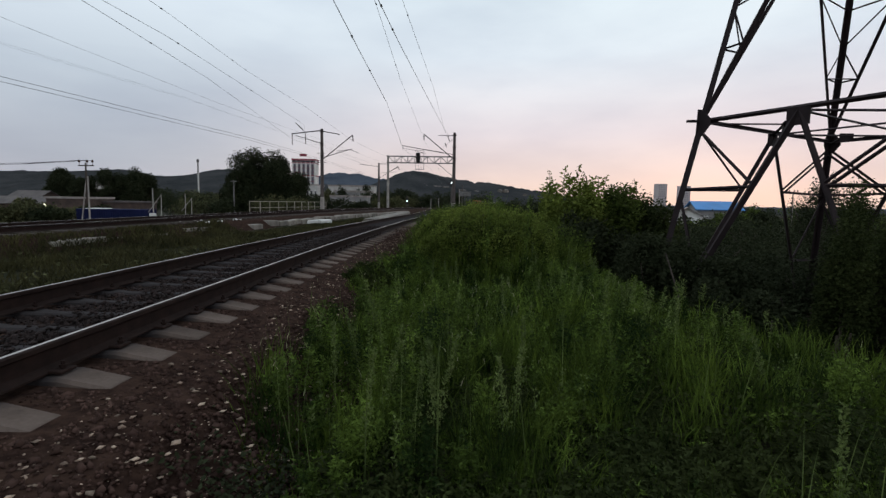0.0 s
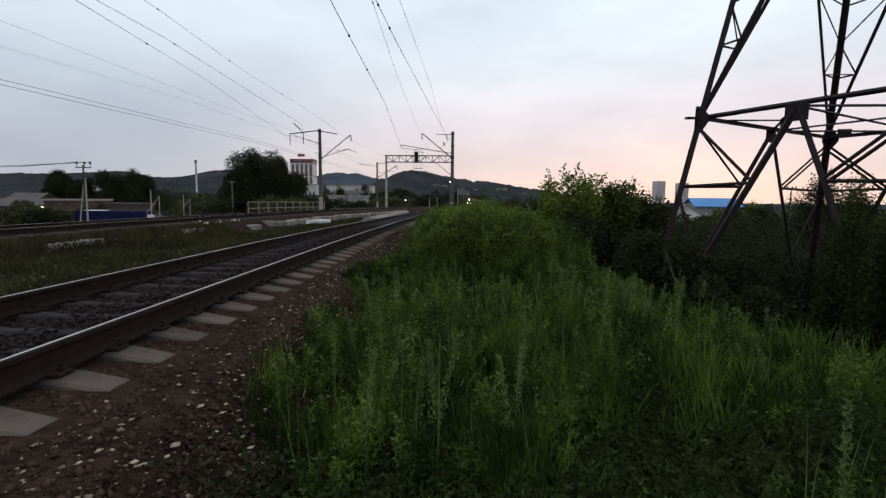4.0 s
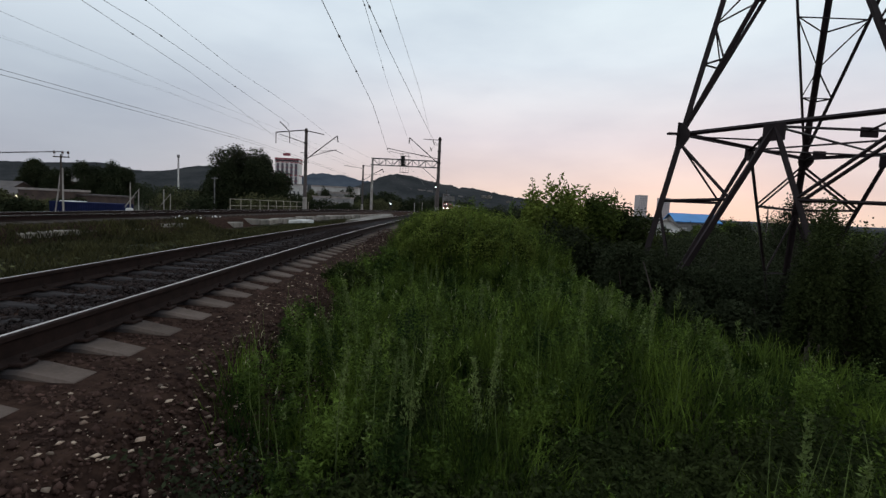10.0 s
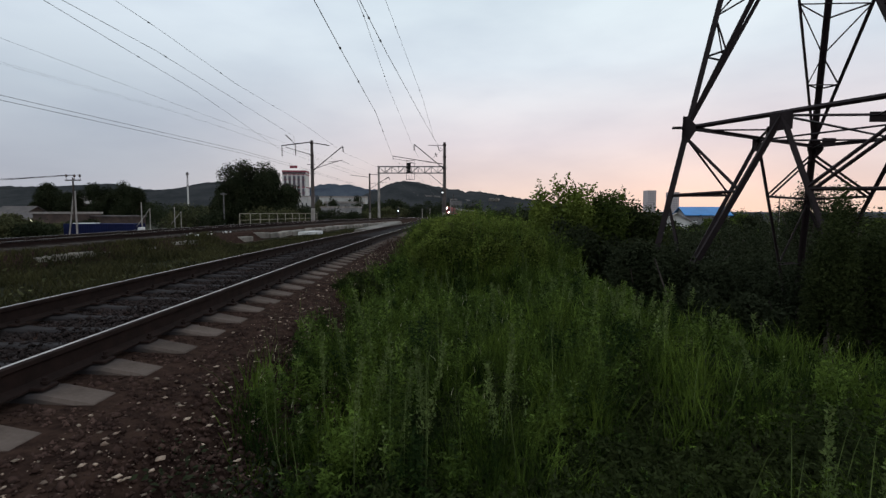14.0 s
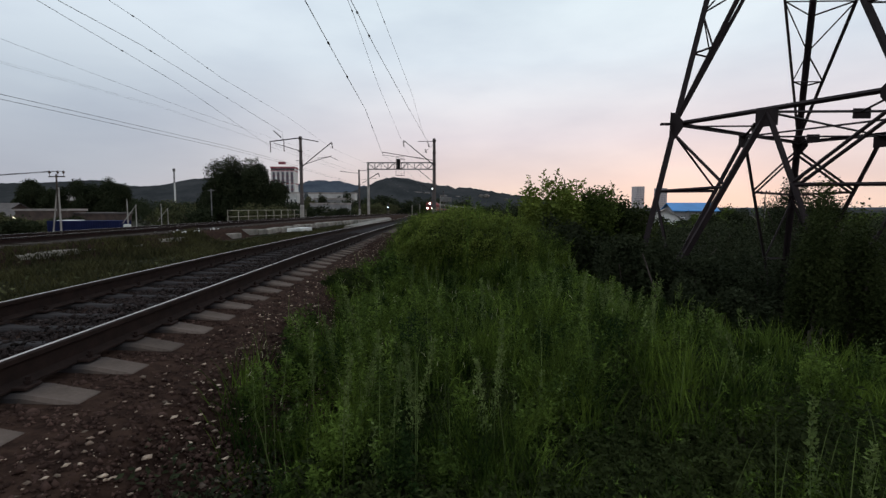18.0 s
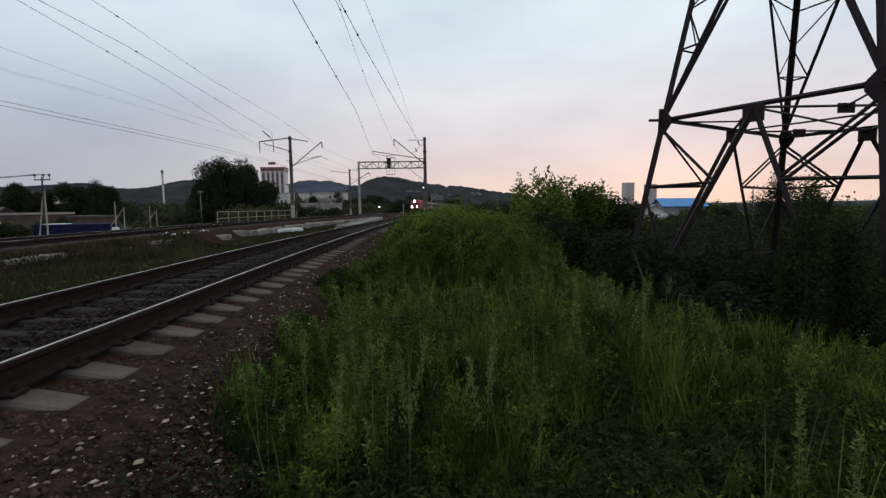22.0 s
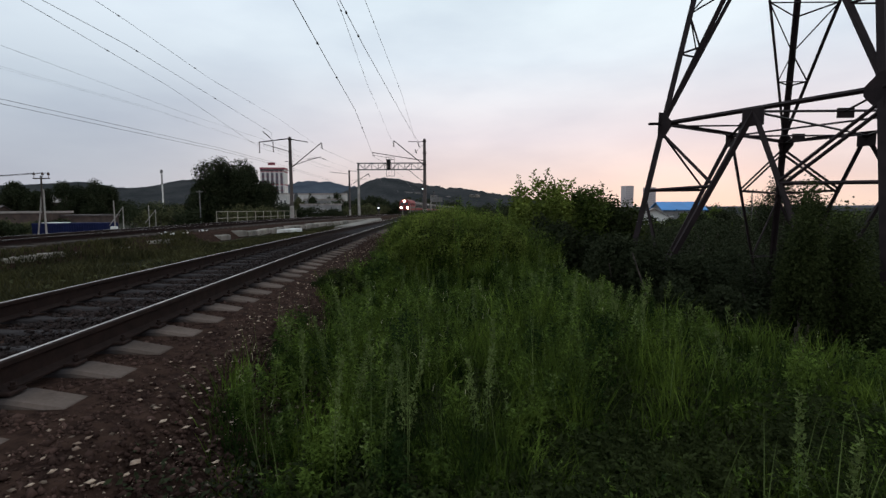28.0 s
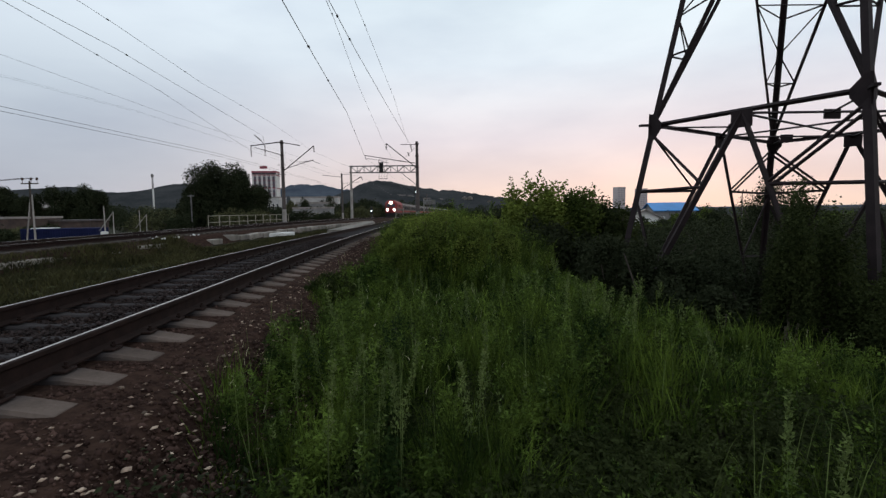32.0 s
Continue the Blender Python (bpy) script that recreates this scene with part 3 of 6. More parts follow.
# ---- concrete kerb along the far track, with a white broken slab ----
kerb = thing("concrete_kerb", "weathered concrete kerb blocks half sunk in grass beside the track", "kerb", kind="structure")
g = random.Random(5)
for i in range(51):
    y = 14 + i * 1.05
    if y < 28 and g.random() < 0.35:
        continue
    b = Mesh().box((0, 0, 0), (0.75, 1.0, g.uniform(0.28, 0.34)), chamfer=0.03)
    o = part("kerb_block", b, M_KERB, kerb)
    o.matrix_basis = pose(float(far_x(y)) + (1.95 if y > 24 else 1.7) + g.uniform(-0.05, 0.05), y, float(rail_z(y)) - (0.54 if y > 27 else 0.58) + g.uniform(-0.07, 0.02), g.uniform(-2, 2), g.uniform(-1.5, 1.5), math.degrees(math.atan2(-(float(far_x(y + 1)) - float(far_x(y))), 1)) + g.uniform(-3, 3))
slab = thing("broken_slab", "white broken concrete slab lying on the verge", "slab", at=pose(-10.3, 32.6, -0.66, 0, 0, -28))
for i, (dx, dy, sx, sy_) in enumerate([(0, 0, 0.9, 1.3), (0.15, 1.4, 0.7, 1.2)]):
    part("slab_piece", Mesh().box((dx, dy, 0.05), (sx, sy_, 0.22), 0.1 * i, chamfer=0.04), M_WHITE, slab)
walkway = part("concrete_walkway", Mesh().sweep(line(lambda y: near_x(y) - 2.45 - 0.015 * (y - 34), np.arange(33, 62, 3.0)), [(-0.55, -0.9), (-0.55, -0.42), (-0.5, -0.38), (0.5, -0.38), (0.55, -0.42), (0.55, -0.9)]), M_KERB)
tagged(walkway, "low concrete walkway slab between the two tracks", "walkway", kind="structure")


# ---- catenary masts ----
def insulator(m, p, q, r=0.07, discs=4):
    p, q = Vector(p), Vector(q)
    m.tube([p, q], r * 0.3, 6)
    for i in range(discs):
        c = p.lerp(q, (i + 0.5) / discs)
        d = (q - p).normalized() * 0.035
        m.tube([c - d, c, c + d], [r * 0.45, r, r * 0.45], 8)
    return m


def mast_post(name, label, h, foot, group):
    """A tapering concrete post on a foundation block; its foot is at the origin."""
    t = thing(name, label, "catenary mast", group)
    part("post", Mesh().tube([(0, 0, -0.2), (0, 0, h)], [0.2, 0.135], 12), M_POST, t)
    part("foundation", Mesh().box((0, 0, -0.3 + 0.1), (0.55, 0.55, 1.0), chamfer=0.05), M_KERB, t)
    part("painted_foot", Mesh().tube([(0, 0, 0.3), (0, 0, 1.55)], [0.207, 0.199], 12), M_POSTPALE, t, "whitewashed foot of the post")
    for z in (h - 0.25, h - 1.45, h - 2.6):
        part("clamp_band", Mesh().tube([(0, 0, z - 0.05), (0, 0, z + 0.05)], 0.2, 10), M_STEEL, t)
    return t


# mast by the near track, bracket to the track side
mr = mast_post("catenary_mast", "concrete catenary mast with a slanted bracket beside the near track", 8.65, 0, "catenary masts")
mr.matrix_basis = pose(-0.72, 50.7, -0.85)
Z = 0.85
b = Mesh()
b.tube([(0, 0, 5.1 + Z), (-3.1, 0, 7.62 + Z)], 0.045, 8)
b.tube([(-1.3, 0, 6.15 + Z), (-0.1, 0, 7.2 + Z)], 0.012, 5)
part("bracket", b, M_STEEL, mr, "slanted steel bracket")
b = Mesh()
b.tube([(-0.1, 0, 5.62 + Z), (-1.6, 0, 5.85 + Z), (-5.3, -0.3, 6.42 + Z)], 0.035, 8)
b.tube([(-5.2, -0.3, 6.4 + Z), (-5.2, -0.3, 6.05 + Z)], 0.02, 6)
b.tube([(-5.2, -0.3, 6.15 + Z), (-4.0, -0.3, 5.95 + Z), (-2.9, -0.3, 5.65 + Z)], 0.018, 6)
part("registration_arm", b, M_STEEL, mr)
part("insulator", insulator(Mesh(), (-3.1, 0, 7.6 + Z), (-3.1, 0, 7.0 + Z), 0.1), M_INSUL, mr)
part("insulator", insulator(Mesh(), (-1.3, 0, 5.8 + Z), (-1.9, 0, 5.9 + Z), 0.1), M_INSUL, mr)
part("insulator", insulator(Mesh(), (-0.7, 0, 7.45 + Z), (-0.5, 0, 6.95 + Z), 0.09), M_INSUL, mr)
part("insulator", insulator(Mesh(), (-0.95, 0, 6.75 + Z), (-0.8, 0, 6.35 + Z), 0.09), M_INSUL, mr)
b = Mesh()
b.tube([(0.1, 0, 7.5 + Z), (-1.65, 0, 7.52 + Z)], 0.03, 6)
part("feeder_arm", b, M_STEEL, mr)

# mast by the far track, brackets to both sides
ml = mast_post("catenary_mast", "concrete catenary mast with brackets to both sides beside the far track", 8.2, 0, "catenary masts")
ml.matrix_basis = pose(-13.75, 48.8, -0.45)
Z = 0.45
b = Mesh()
b.tube([(0, 0, 4.75 + Z), (3.05, 0, 7.2 + Z)], 0.045, 8)
part("bracket", b, M_STEEL, ml, "slanted steel bracket")
b = Mesh()
b.tube([(0.1, 0, 4.95 + Z), (1.7, 0, 5.5 + Z), (3.0, 0, 5.85 + Z)], 0.03, 8)
b.tube([(1.6, 0, 5.65 + Z), (2.8, 0, 5.8 + Z), (3.6, 0, 5.5 + Z)], 0.02, 6)
part("registration_arm", b, M_STEEL, ml)
part("cross_arm", Mesh().beam((-0.1, 0, 7.6 + Z), (-3.0, 0, 7.25 + Z), 0.07, 0.09), M_STEEL, ml)
part("cross_arm", Mesh().tube([(0, 0, 6.35 + Z), (-2.6, 0, 7.1 + Z)], 0.03, 6), M_STEEL, ml)
part("cross_arm", Mesh().beam((0, 0, 7.55 + Z), (1.75, 0, 7.25 + Z), 0.06, 0.08), M_STEEL, ml)
part("cross_arm", Mesh().tube([(-1.6, 0, 7.35 + Z), (-2.6, 0, 8.3 + Z)], 0.025, 6), M_STEEL, ml)
part("cross_arm", Mesh().beam((-0.5, 0, 4.5 + Z), (0.3, 0, 4.5 + Z), 0.05), M_STEEL, ml)
part("cross_arm", Mesh().beam((-0.5, 0, 5.4 + Z), (0.3, 0, 5.4 + Z), 0.05), M_STEEL, ml)
for x, z in ((-2.95, 7.2), (-1.62, 7.3)):
    part("insulator", insulator(Mesh(), (x, 0, z + Z), (x, 0, z - 1.0 + Z), 0.085, 6), M_INSUL, ml)
part("insulator", insulator(Mesh(), (3.05, 0, 7.15 + Z), (3.1, 0, 6.6 + Z), 0.1), M_INSUL, ml)
part("insulator", insulator(Mesh(), (-2.6, 0, 8.3 + Z), (-1.9, 0, 7.7 + Z), 0.09, 5), M_INSUL, ml)

# a farther mast, by the far track
m3 = mast_post("catenary_mast", "concrete catenary mast with a long arm along the far track", 8.9, 0, "catenary masts")
m3.matrix_basis = pose(-15.4, 93, -1.1)
part("cross_arm", Mesh().tube([(0, 0, 6.0), (3.6, 0, 8.3)], 0.045, 8), M_STEEL, m3)
part("cross_arm", Mesh().tube([(0, 0, 8.2), (-3.6, 0, 8.6)], 0.04, 6), M_STEEL, m3)
part("cross_arm", Mesh().tube([(0, 0, 8.75), (1.8, 0, 8.7)], 0.04, 6), M_STEEL, m3)
part("cross_arm", Mesh().tube([(0, 0, 7.0), (3.3, 0, 7.3)], 0.025, 6), M_STEEL, m3)

for y, s in ((128, 3.0), (176, 3.0)):
    fx = near_x if s > 0 else far_x
    m4 = mast_post("catenary_mast", "distant concrete catenary mast beside the curving track", 8.6, 0, "catenary masts")
    m4.matrix_basis = pose(float(fx(y)) + s, y, float(rail_z(y)) - 0.7)
    part("cross_arm", Mesh().tube([(0, 0, 5.8), (-3.0 * (1 if s > 0 else -1), 0, 8.2)], 0.045, 8), M_STEEL, m4)
    part("cross_arm", Mesh().tube([(0, 0, 6.6), (-3.3 * (1 if s > 0 else -1), 0, 6.9)], 0.03, 6), M_STEEL, m4)

# ---- signal gantry over both tracks ----
gan = thing("signal_gantry", "steel lattice signal gantry on concrete legs spanning two tracks", "signal gantry", at=pose(0, 77.5, 0))
XL, XR, ZT, ZB = -11.4, -1.1, 7.72, 6.72
for x in (XL, XR):
    part("gantry_leg", Mesh().tube([(x, 0, -1.0), (x, 0, ZT)], [0.22, 0.15], 12), M_POSTPALE, gan, "round pale concrete leg")
for dy in (-0.45, 0.45):
    for z in (ZB, ZT):
        part("chord", Mesh().beam((XL - 0.2, dy, z), (XR + 0.2, dy, z), 0.1), M_GALV, gan)
nb = 10
for i in range(nb):
    xa, xb = XL + (XR - XL) * i / nb, XL + (XR - XL) * (i + 1) / nb
    for dy in (-0.45, 0.45):
        part("lacing", Mesh().beam((xa, dy, ZB if i % 2 else ZT), (xb, dy, ZT if i % 2 else ZB), 0.06), M_GALV, gan)
        part("lacing", Mesh().beam((xb, dy, ZB), (xb, dy, ZT), 0.05), M_GALV, gan)
    for z in (ZB, ZT):
        part("lacing", Mesh().beam((xa, -0.45, z), (xb, 0.45, z), 0.05), M_GALV, gan)
part("knee_brace", Mesh().beam((XR, 0, 4.6), (XR - 2.6, 0, ZB), 0.08), M_GALV, gan)
part("bracket", Mesh().tube([(XL, 0, 5.2), (XL + 1.6, 0, 6.1)], 0.045, 8), M_STEEL, gan)
part("insulator", insulator(Mesh(), (XL + 1.6, 0, 6.05), (XL + 1.75, 0, 5.6), 0.1), M_INSUL, gan)
cage = part("service_cage", Mesh().box((-6.4, -0.5, ZB - 1.0), (1.29, 0.5, 0.05)), M_STEEL, gan, "dark steel service cage")
for dx in (-0.62, 0.62):
    part("cage_post", Mesh().beam((-6.4 + dx, -0.5, ZB - 1.0), (-6.4 + dx, -0.5, ZT + 0.9), 0.05), M_STEEL, cage)
for z in (ZB - 0.05, ZT + 0.5, ZT + 0.9):
    part("cage_rail", Mesh().beam((-7.02, -0.5, z), (-5.78, -0.5, z), 0.045), M_STEEL, cage)
for i in range(1, 3):
    part("cage_bar", Mesh().beam((-7.02 + i * 0.413, -0.5, ZB - 1.0), (-7.02 + i * 0.413, -0.5, ZB - 0.05), 0.03), M_STEEL, cage)
sig = part("signal_head", Mesh().box((-6.62, -0.75, 7.5), (0.6, 0.3, 1.5), chamfer=0.08), M_BLACK, gan, "black signal head with visors")
for z in (7.0, 7.5, 8.0):
    part("visor", Mesh().tube([(-6.62, -0.9, z), (-6.62, -1.15, z)], [0.13, 0.15], 10, cap=False), M_BLACK, sig)

# ---- colour-light signals on posts ----


def signal_post(x, y, h, lamp_h, label):
    z0 = float(ground_z(x, y))
    s = thing("light_signal", label, "railway signal", "light signals", at=pose(x, y, z0))
    part("post", Mesh().tube([(0, 0, -0.2), (0, 0, h)], [0.1, 0.07], 10), M_POST, s)
    part("backboard", Mesh().box((0, -0.12, lamp_h), (0.55, 0.16, 1.3), chamfer=0.06), M_BLACK, s)
    part("lamp", Mesh().tube([(0, -0.21, lamp_h), (0, -0.24, lamp_h)], [0.12, 0.12], 12), M_SIGNALLAMP, s, "lit white lamp")
    for dx in (-0.16, 0.16):
        part("ladder_rail", Mesh().beam((dx, 0.15, 0), (dx, 0.15, h - 0.5), 0.03), M_GALV, s)
    return s


signal_post(-1.65, 92, 6.6, 6.0 - 0.45, "post signal with a lit white lamp beside the near track")
signal_post(-11.2, 104, 3.2, 2.2, "low post signal with a lit white lamp")
for x, y, h in ((-0.2, 96, 4.4), (-7.0, 118, 2.6), (-6.1, 140, 3.0), (5.6, 150, 4.0), (10.5, 150, 4.5)):
    z0 = float(ground_z(x, y))
    s = thing("line_post", "small pale concrete line post beside the railway", "post", "line posts", at=pose(x, y, z0))
    part("post", Mesh().tube([(0, 0, -0.2), (0, 0, h)], [0.10, 0.07], 8), M_POSTPALE, s)
    part("cap", Mesh().box((0, 0, h), (0.5, 0.12, 0.12), chamfer=0.02), M_POST, s)
board = thing("track_sign", "grey rectangular track-side board on a post", "sign", at=pose(0.9, 95, float(ground_z(0.9, 95))))
part("post", Mesh().tube([(0, 0, -0.2), (0, 0, 4.2)], 0.06, 8), M_GALV, board)
part("board", Mesh().box((0, -0.08, 3.6), (2.2, 0.08, 0.9), chamfer=0.02), M_GALV, board)


# ---- overhead wires ----
def wire(name, label, pts, r, sag=0.0, drops=(), to=None):
    """A hanging wire through pts; drops are clamps along it."""
    w = Mesh()
    full = []
    for a, c in zip(pts[:-1], pts[1:]):
        a, c = Vector(a), Vector(c)
        for i in range(12):
            f = i / 12
            full.append(a.lerp(c, f) - Vector((0, 0, 4 * sag * f * (1 - f))))
    full.append(Vector(pts[-1]))
    w.tube(full, r, 5)
    for f in drops:
        p = full[int(f * (len(full) - 1))]
        w.tube([p - Vector((0, 0.05, 0)), p + Vector((0, 0.05, 0))], r * 3.2, 6)
    o = part(name, w, M_WIRE)
    return tagged(o, label, "overhead wire", "overhead wires", "structure")


LW = "thin dark overhead wire above the railway"
wire("contact_wire", LW, [(-2.9, -8, 6.0), (-3.33, 12, 6.0), (-3.55, 16.6, 6.0), (-4.0, 26.5, 6.03), (-5.9, 50.4, 6.1), (-4.6, 77, 5.7), (-4.6, 128, 5.0)], 0.011, 0, (0.31, 0.4, 0.55))
wire("contact_wire", LW, [(-2.5, -8, 6.2), (-2.38, 12.7, 6.3), (-2.24, 17.2, 6.3), (-1.8, 27.7, 6.33), (-1.38, 37.6, 6.4), (-0.95, 50.5, 6.9)], 0.010, 0, (0.28, 0.36))
wire("messenger_wire", LW, [(-2.4, -8, 6.95), (-2.77, 15.9, 7.0), (-3.17, 25.3, 7.02), (-3.8, 50.7, 7.1), (-3.9, 77, 6.9), (-4.7, 128, 6.6)], 0.007, 0, (0.2, 0.36))
wire("messenger_wire", LW, [(-2.4, -8, 7.55), (-2.14, 15.7, 7.6), (-2.06, 18.5, 7.6), (-1.75, 30, 7.62), (-1.6, 50.7, 7.5)], 0.007, 0, (0.5, 0.72))
wire("feeder_wire", LW, [(-11.5, -8, 7.7), (-13.0, 15.7, 7.6), (-14.3, 27.8, 7.55), (-16.0, 40, 7.3), (-16.7, 48.8, 6.75), (-17.5, 93, 7.3)], 0.009, 0, (0.3,))
wire("feeder_wire", LW, [(-12.8, -8, 8.0), (-13.0, 16.4, 7.9), (-13.0, 22, 7.9), (-13.6, 32, 7.8), (-14.3, 45, 7.6), (-15.35, 48.8, 6.8), (-16.5, 93, 7.5)], 0.010, 0, (0.35, 0.5))
wire("messenger_wire", LW, [(-9.6, -8, 7.2), (-10.1, 14.8, 7.2), (-10.2, 17.3, 7.2), (-10.76, 24.9, 7.2), (-10.8, 35.3, 7.2), (-10.65, 48.8, 6.6), (-10.0, 77, 6.9), (-12.0, 93, 7.2)], 0.007, 0, (0.27, 0.4, 0.5))
wire("contact_wire", LW, [(-13.4, -8, 5.9), (-12.7, 26, 5.8), (-10.6, 48.8, 5.6), (-8.7, 77, 5.55), (-8.8, 128, 4.9)], 0.004, 0)
LP = "slack dark power line crossing the sky beside the railway"
for dx, dz in ((0, 0), (-0.1, 0.34)):
    wire("power_line", LP, [(-34 + dx, -8, 7.9 + dz), (-29.3 + dx, 31, 8.0 + dz), (-26.2 + dx, 61.7, 8.0 + dz), (-25.9 + dx, 78, 8.0 + dz), (-25 + dx, 130, 7.4 + dz)], 0.016, 0)
for dx, dz in ((0, 0), (-0.5, 0.25)):
    wire("power_line", LP, [(-27 + dx, 0, 9.1 + dz), (-25 + dx, 28, 9.0 + dz), (-22.6 + dx, 41, 8.9 + dz), (-19.5 + dx, 92, 8.4 + dz)], 0.004, 0)

# ---- lattice pylon on the slope ----
pyl = thing("lattice_pylon", "dark rusty steel lattice power pylon with splayed legs", "power pylon")
KNEE_Z = 2.84
A, E_, Q = Vector((5.57, 11.98, 0)), Vector((7.608, 8.284, 0)), Vector((11.05, 15.45, 0))
C = (E_ + Q) / 2
CORNERS = [A, E_, C * 2 - A, Q]


def leg_at(c, h):
    """Place on the leg of corner c, h metres above the knee."""
    s = 0.058 * h if h > 0 else 0.057 * h
    p = c + (C - c) * s
    return Vector((p.x, p.y, KNEE_Z + h))


FOOT = -6.62
for c in CORNERS:
    out = (c - C).normalized()
    part("upper_leg", Mesh().angle(leg_at(c, 0), leg_at(c, 6.4), 0.125, 0.02, out), M_STEEL, pyl)
    part("lower_leg", Mesh().angle(leg_at(c, FOOT), leg_at(c, 0), 0.135, 0.02, out), M_STEEL, pyl)
    gus = Mesh()
    for o in CORNERS:
        d = o - c
        if 0.1 < d.length and (d.normalized().dot((C - c).normalized())) < 0.9:
            d.normalize()
            k = leg_at(c, 0) + out * 0.05
            n = d.cross(Vector((0, 0, 1))) * 0.012
            pts = [k + d * a + Vector((0, 0, h)) for a, h in ((-0.05, -0.34), (0.12, -0.30), (0.30, -0.07), (0.30, 0.08), (0.10, 0.30), (-0.03, 0.32))]
            gus.add([p + n for p in pts] + [p - n for p in pts], [(0, 1, 2, 3, 4, 5), (11, 10, 9, 8, 7, 6)] + [(i, 6 + i, 6 + (i + 1) % 6, (i + 1) % 6) for i in range(6)])
    gus.beam(leg_at(c, 0.05) + out * 0.05, leg_at(c, 0.05) + out * 0.32, 0.1, 0.05)
    part("gusset", gus, M_STEEL, pyl)
    part("footing", Mesh().box(leg_at(c, FOOT) - Vector((0, 0, 0.32)), (0.8, 0.8, 0.9), chamfer=0.08), M_POST, pyl)
MIDS, TOPS, STAYS = [], [], {}
for i in range(4):
    a, c = CORNERS[i], CORNERS[(i + 1) % 4]
    mid = (leg_at(a, 0) + leg_at(c, 0)) / 2
    out = (mid - Vector((C.x, C.y, KNEE_Z))).normalized()
    MIDS.append(mid)
    part("ring_beam", Mesh().angle(leg_at(a, 0.05), leg_at(c, 0.05), 0.075, 0.014, out), M_STEEL, pyl)
    top = (leg_at(a, 4.99) + leg_at(c, 4.99)) / 2
    part("gusset", Mesh().box(mid - Vector((0, 0, 0.13)), (0.42, 0.04, 0.34), math.atan2((c - a).y, (c - a).x)), M_STEEL, pyl)
    for q in (a, c):
        foot = leg_at(q, FOOT + 0.15)
        part("main_brace", Mesh().angle(mid, foot, 0.105 if q is A else 0.08, 0.016, out), M_STEEL, pyl)
        f1 = mid.lerp(foot, 0.232)
        part("tie", Mesh().angle(leg_at(q, -1.55), f1, 0.05, 0.01, out), M_STEEL, pyl)
        part("sub_brace", Mesh().angle(leg_at(q, -0.15), f1 + Vector((0, 0, 0.05)), 0.05, 0.01, out), M_STEEL, pyl)
        if q is not A:
            # the long diagonals are paired bars
            part("sub_brace", Mesh().angle(leg_at(q, -0.30), f1 - Vector((0, 0, 0.08)), 0.05, 0.01, out), M_STEEL, pyl)
        f2 = mid.lerp(foot, 0.55)
        part("sub_brace", Mesh().angle(leg_at(q, -1.7), f2, 0.05, 0.01, out), M_STEEL, pyl)
        part("tie", Mesh().angle(leg_at(q, -3.6), f2, 0.05, 0.01, out), M_STEEL, pyl)
        # slim stays that open from the knee to the middle of the face above
        part("stay", Mesh().angle(leg_at(q, 0.1), top, 0.09 if q is A or q is E_ else 0.068, 0.014, out), M_STEEL, pyl)
        for h in (1.68, 3.55):
            s1 = leg_at(q, 0.1).lerp(top, (h - 0.1) / 4.8)
            part("tie", Mesh().angle(leg_at(q, h), s1, 0.035, 0.008, out), M_STEEL, pyl)
            part("lacing", Mesh().angle(leg_at(q, 2.6), s1, 0.03, 0.008, out), M_STEEL, pyl)
            STAYS.setdefault((CORNERS.index(q), h), []).append(s1)
    TOPS.append(top)
    part("ring_beam", Mesh().angle(leg_at(a, 4.99), leg_at(c, 4.99), 0.06, 0.012, out), M_STEEL, pyl)
for p, q in STAYS.values():
    part("tie", Mesh().angle(p, q, 0.035, 0.008, (0, 0, 1)), M_STEEL, pyl)
for i in range(4):
    part("diaphragm_bar", Mesh().angle(TOPS[i], TOPS[(i + 1) % 4], 0.04, 0.01, (0, 0, 1)), M_STEEL, pyl)
    part("diaphragm_bar", Mesh().angle(MIDS[i], MIDS[(i + 1) % 4], 0.055, 0.012, (0, 0, 1)), M_STEEL, pyl)
    q = MIDS[i].lerp(MIDS[(i + 1) % 4], 0.5)
    part("diaphragm_bar", Mesh().angle(leg_at(CORNERS[(i + 1) % 4], 0), q, 0.04, 0.01, (0, 0, 1)), M_STEEL, pyl)
    along = MIDS[(i + 1) % 4] - MIDS[i]
    part("gusset", Mesh().box(q - Vector((0, 0, 0.05)), (0.34, 0.03, 0.2), math.atan2(along.y, along.x)), M_STEEL, pyl)
part("diaphragm_bar", Mesh().angle(MIDS[0], MIDS[2], 0.05, 0.01, (0, 0, 1)), M_STEEL, pyl)
part("diaphragm_bar", Mesh().angle(MIDS[1], MIDS[3], 0.05, 0.01, (0, 0, 1)), M_STEEL, pyl)

# ---- railing of the small bridge ----
rail = thing("bridge_railing", "pale painted steel railing beside the far track", "railing")
RA, RB = Vector((-18.6, 43.0, -0.52)), Vector((-17.0, 62.0, -0.6))
for h in (1.12, 0.55):
    part("handrail", Mesh().beam(RA + Vector((0, 0, h)), RB + Vector((0, 0, h)), 0.045, 0.05), M_RAILPAINT, rail)
for i in range(11):
    p = RA.lerp(RB, i / 10)
    part("post", Mesh().beam(p - Vector((0, 0, 0.35)), p + Vector((0, 0, 1.15)), 0.06, 0.06), M_RAILPAINT, rail)
beam_ = part("bridge_edge_beam", Mesh().beam(RA - Vector((-0.3, 1, 0.35)), RB - Vector((-0.3, -1, 0.35)), 0.5, 0.5), M_KERB)
tagged(beam_, "concrete edge beam of a small railway bridge", "bridge", kind="structure")


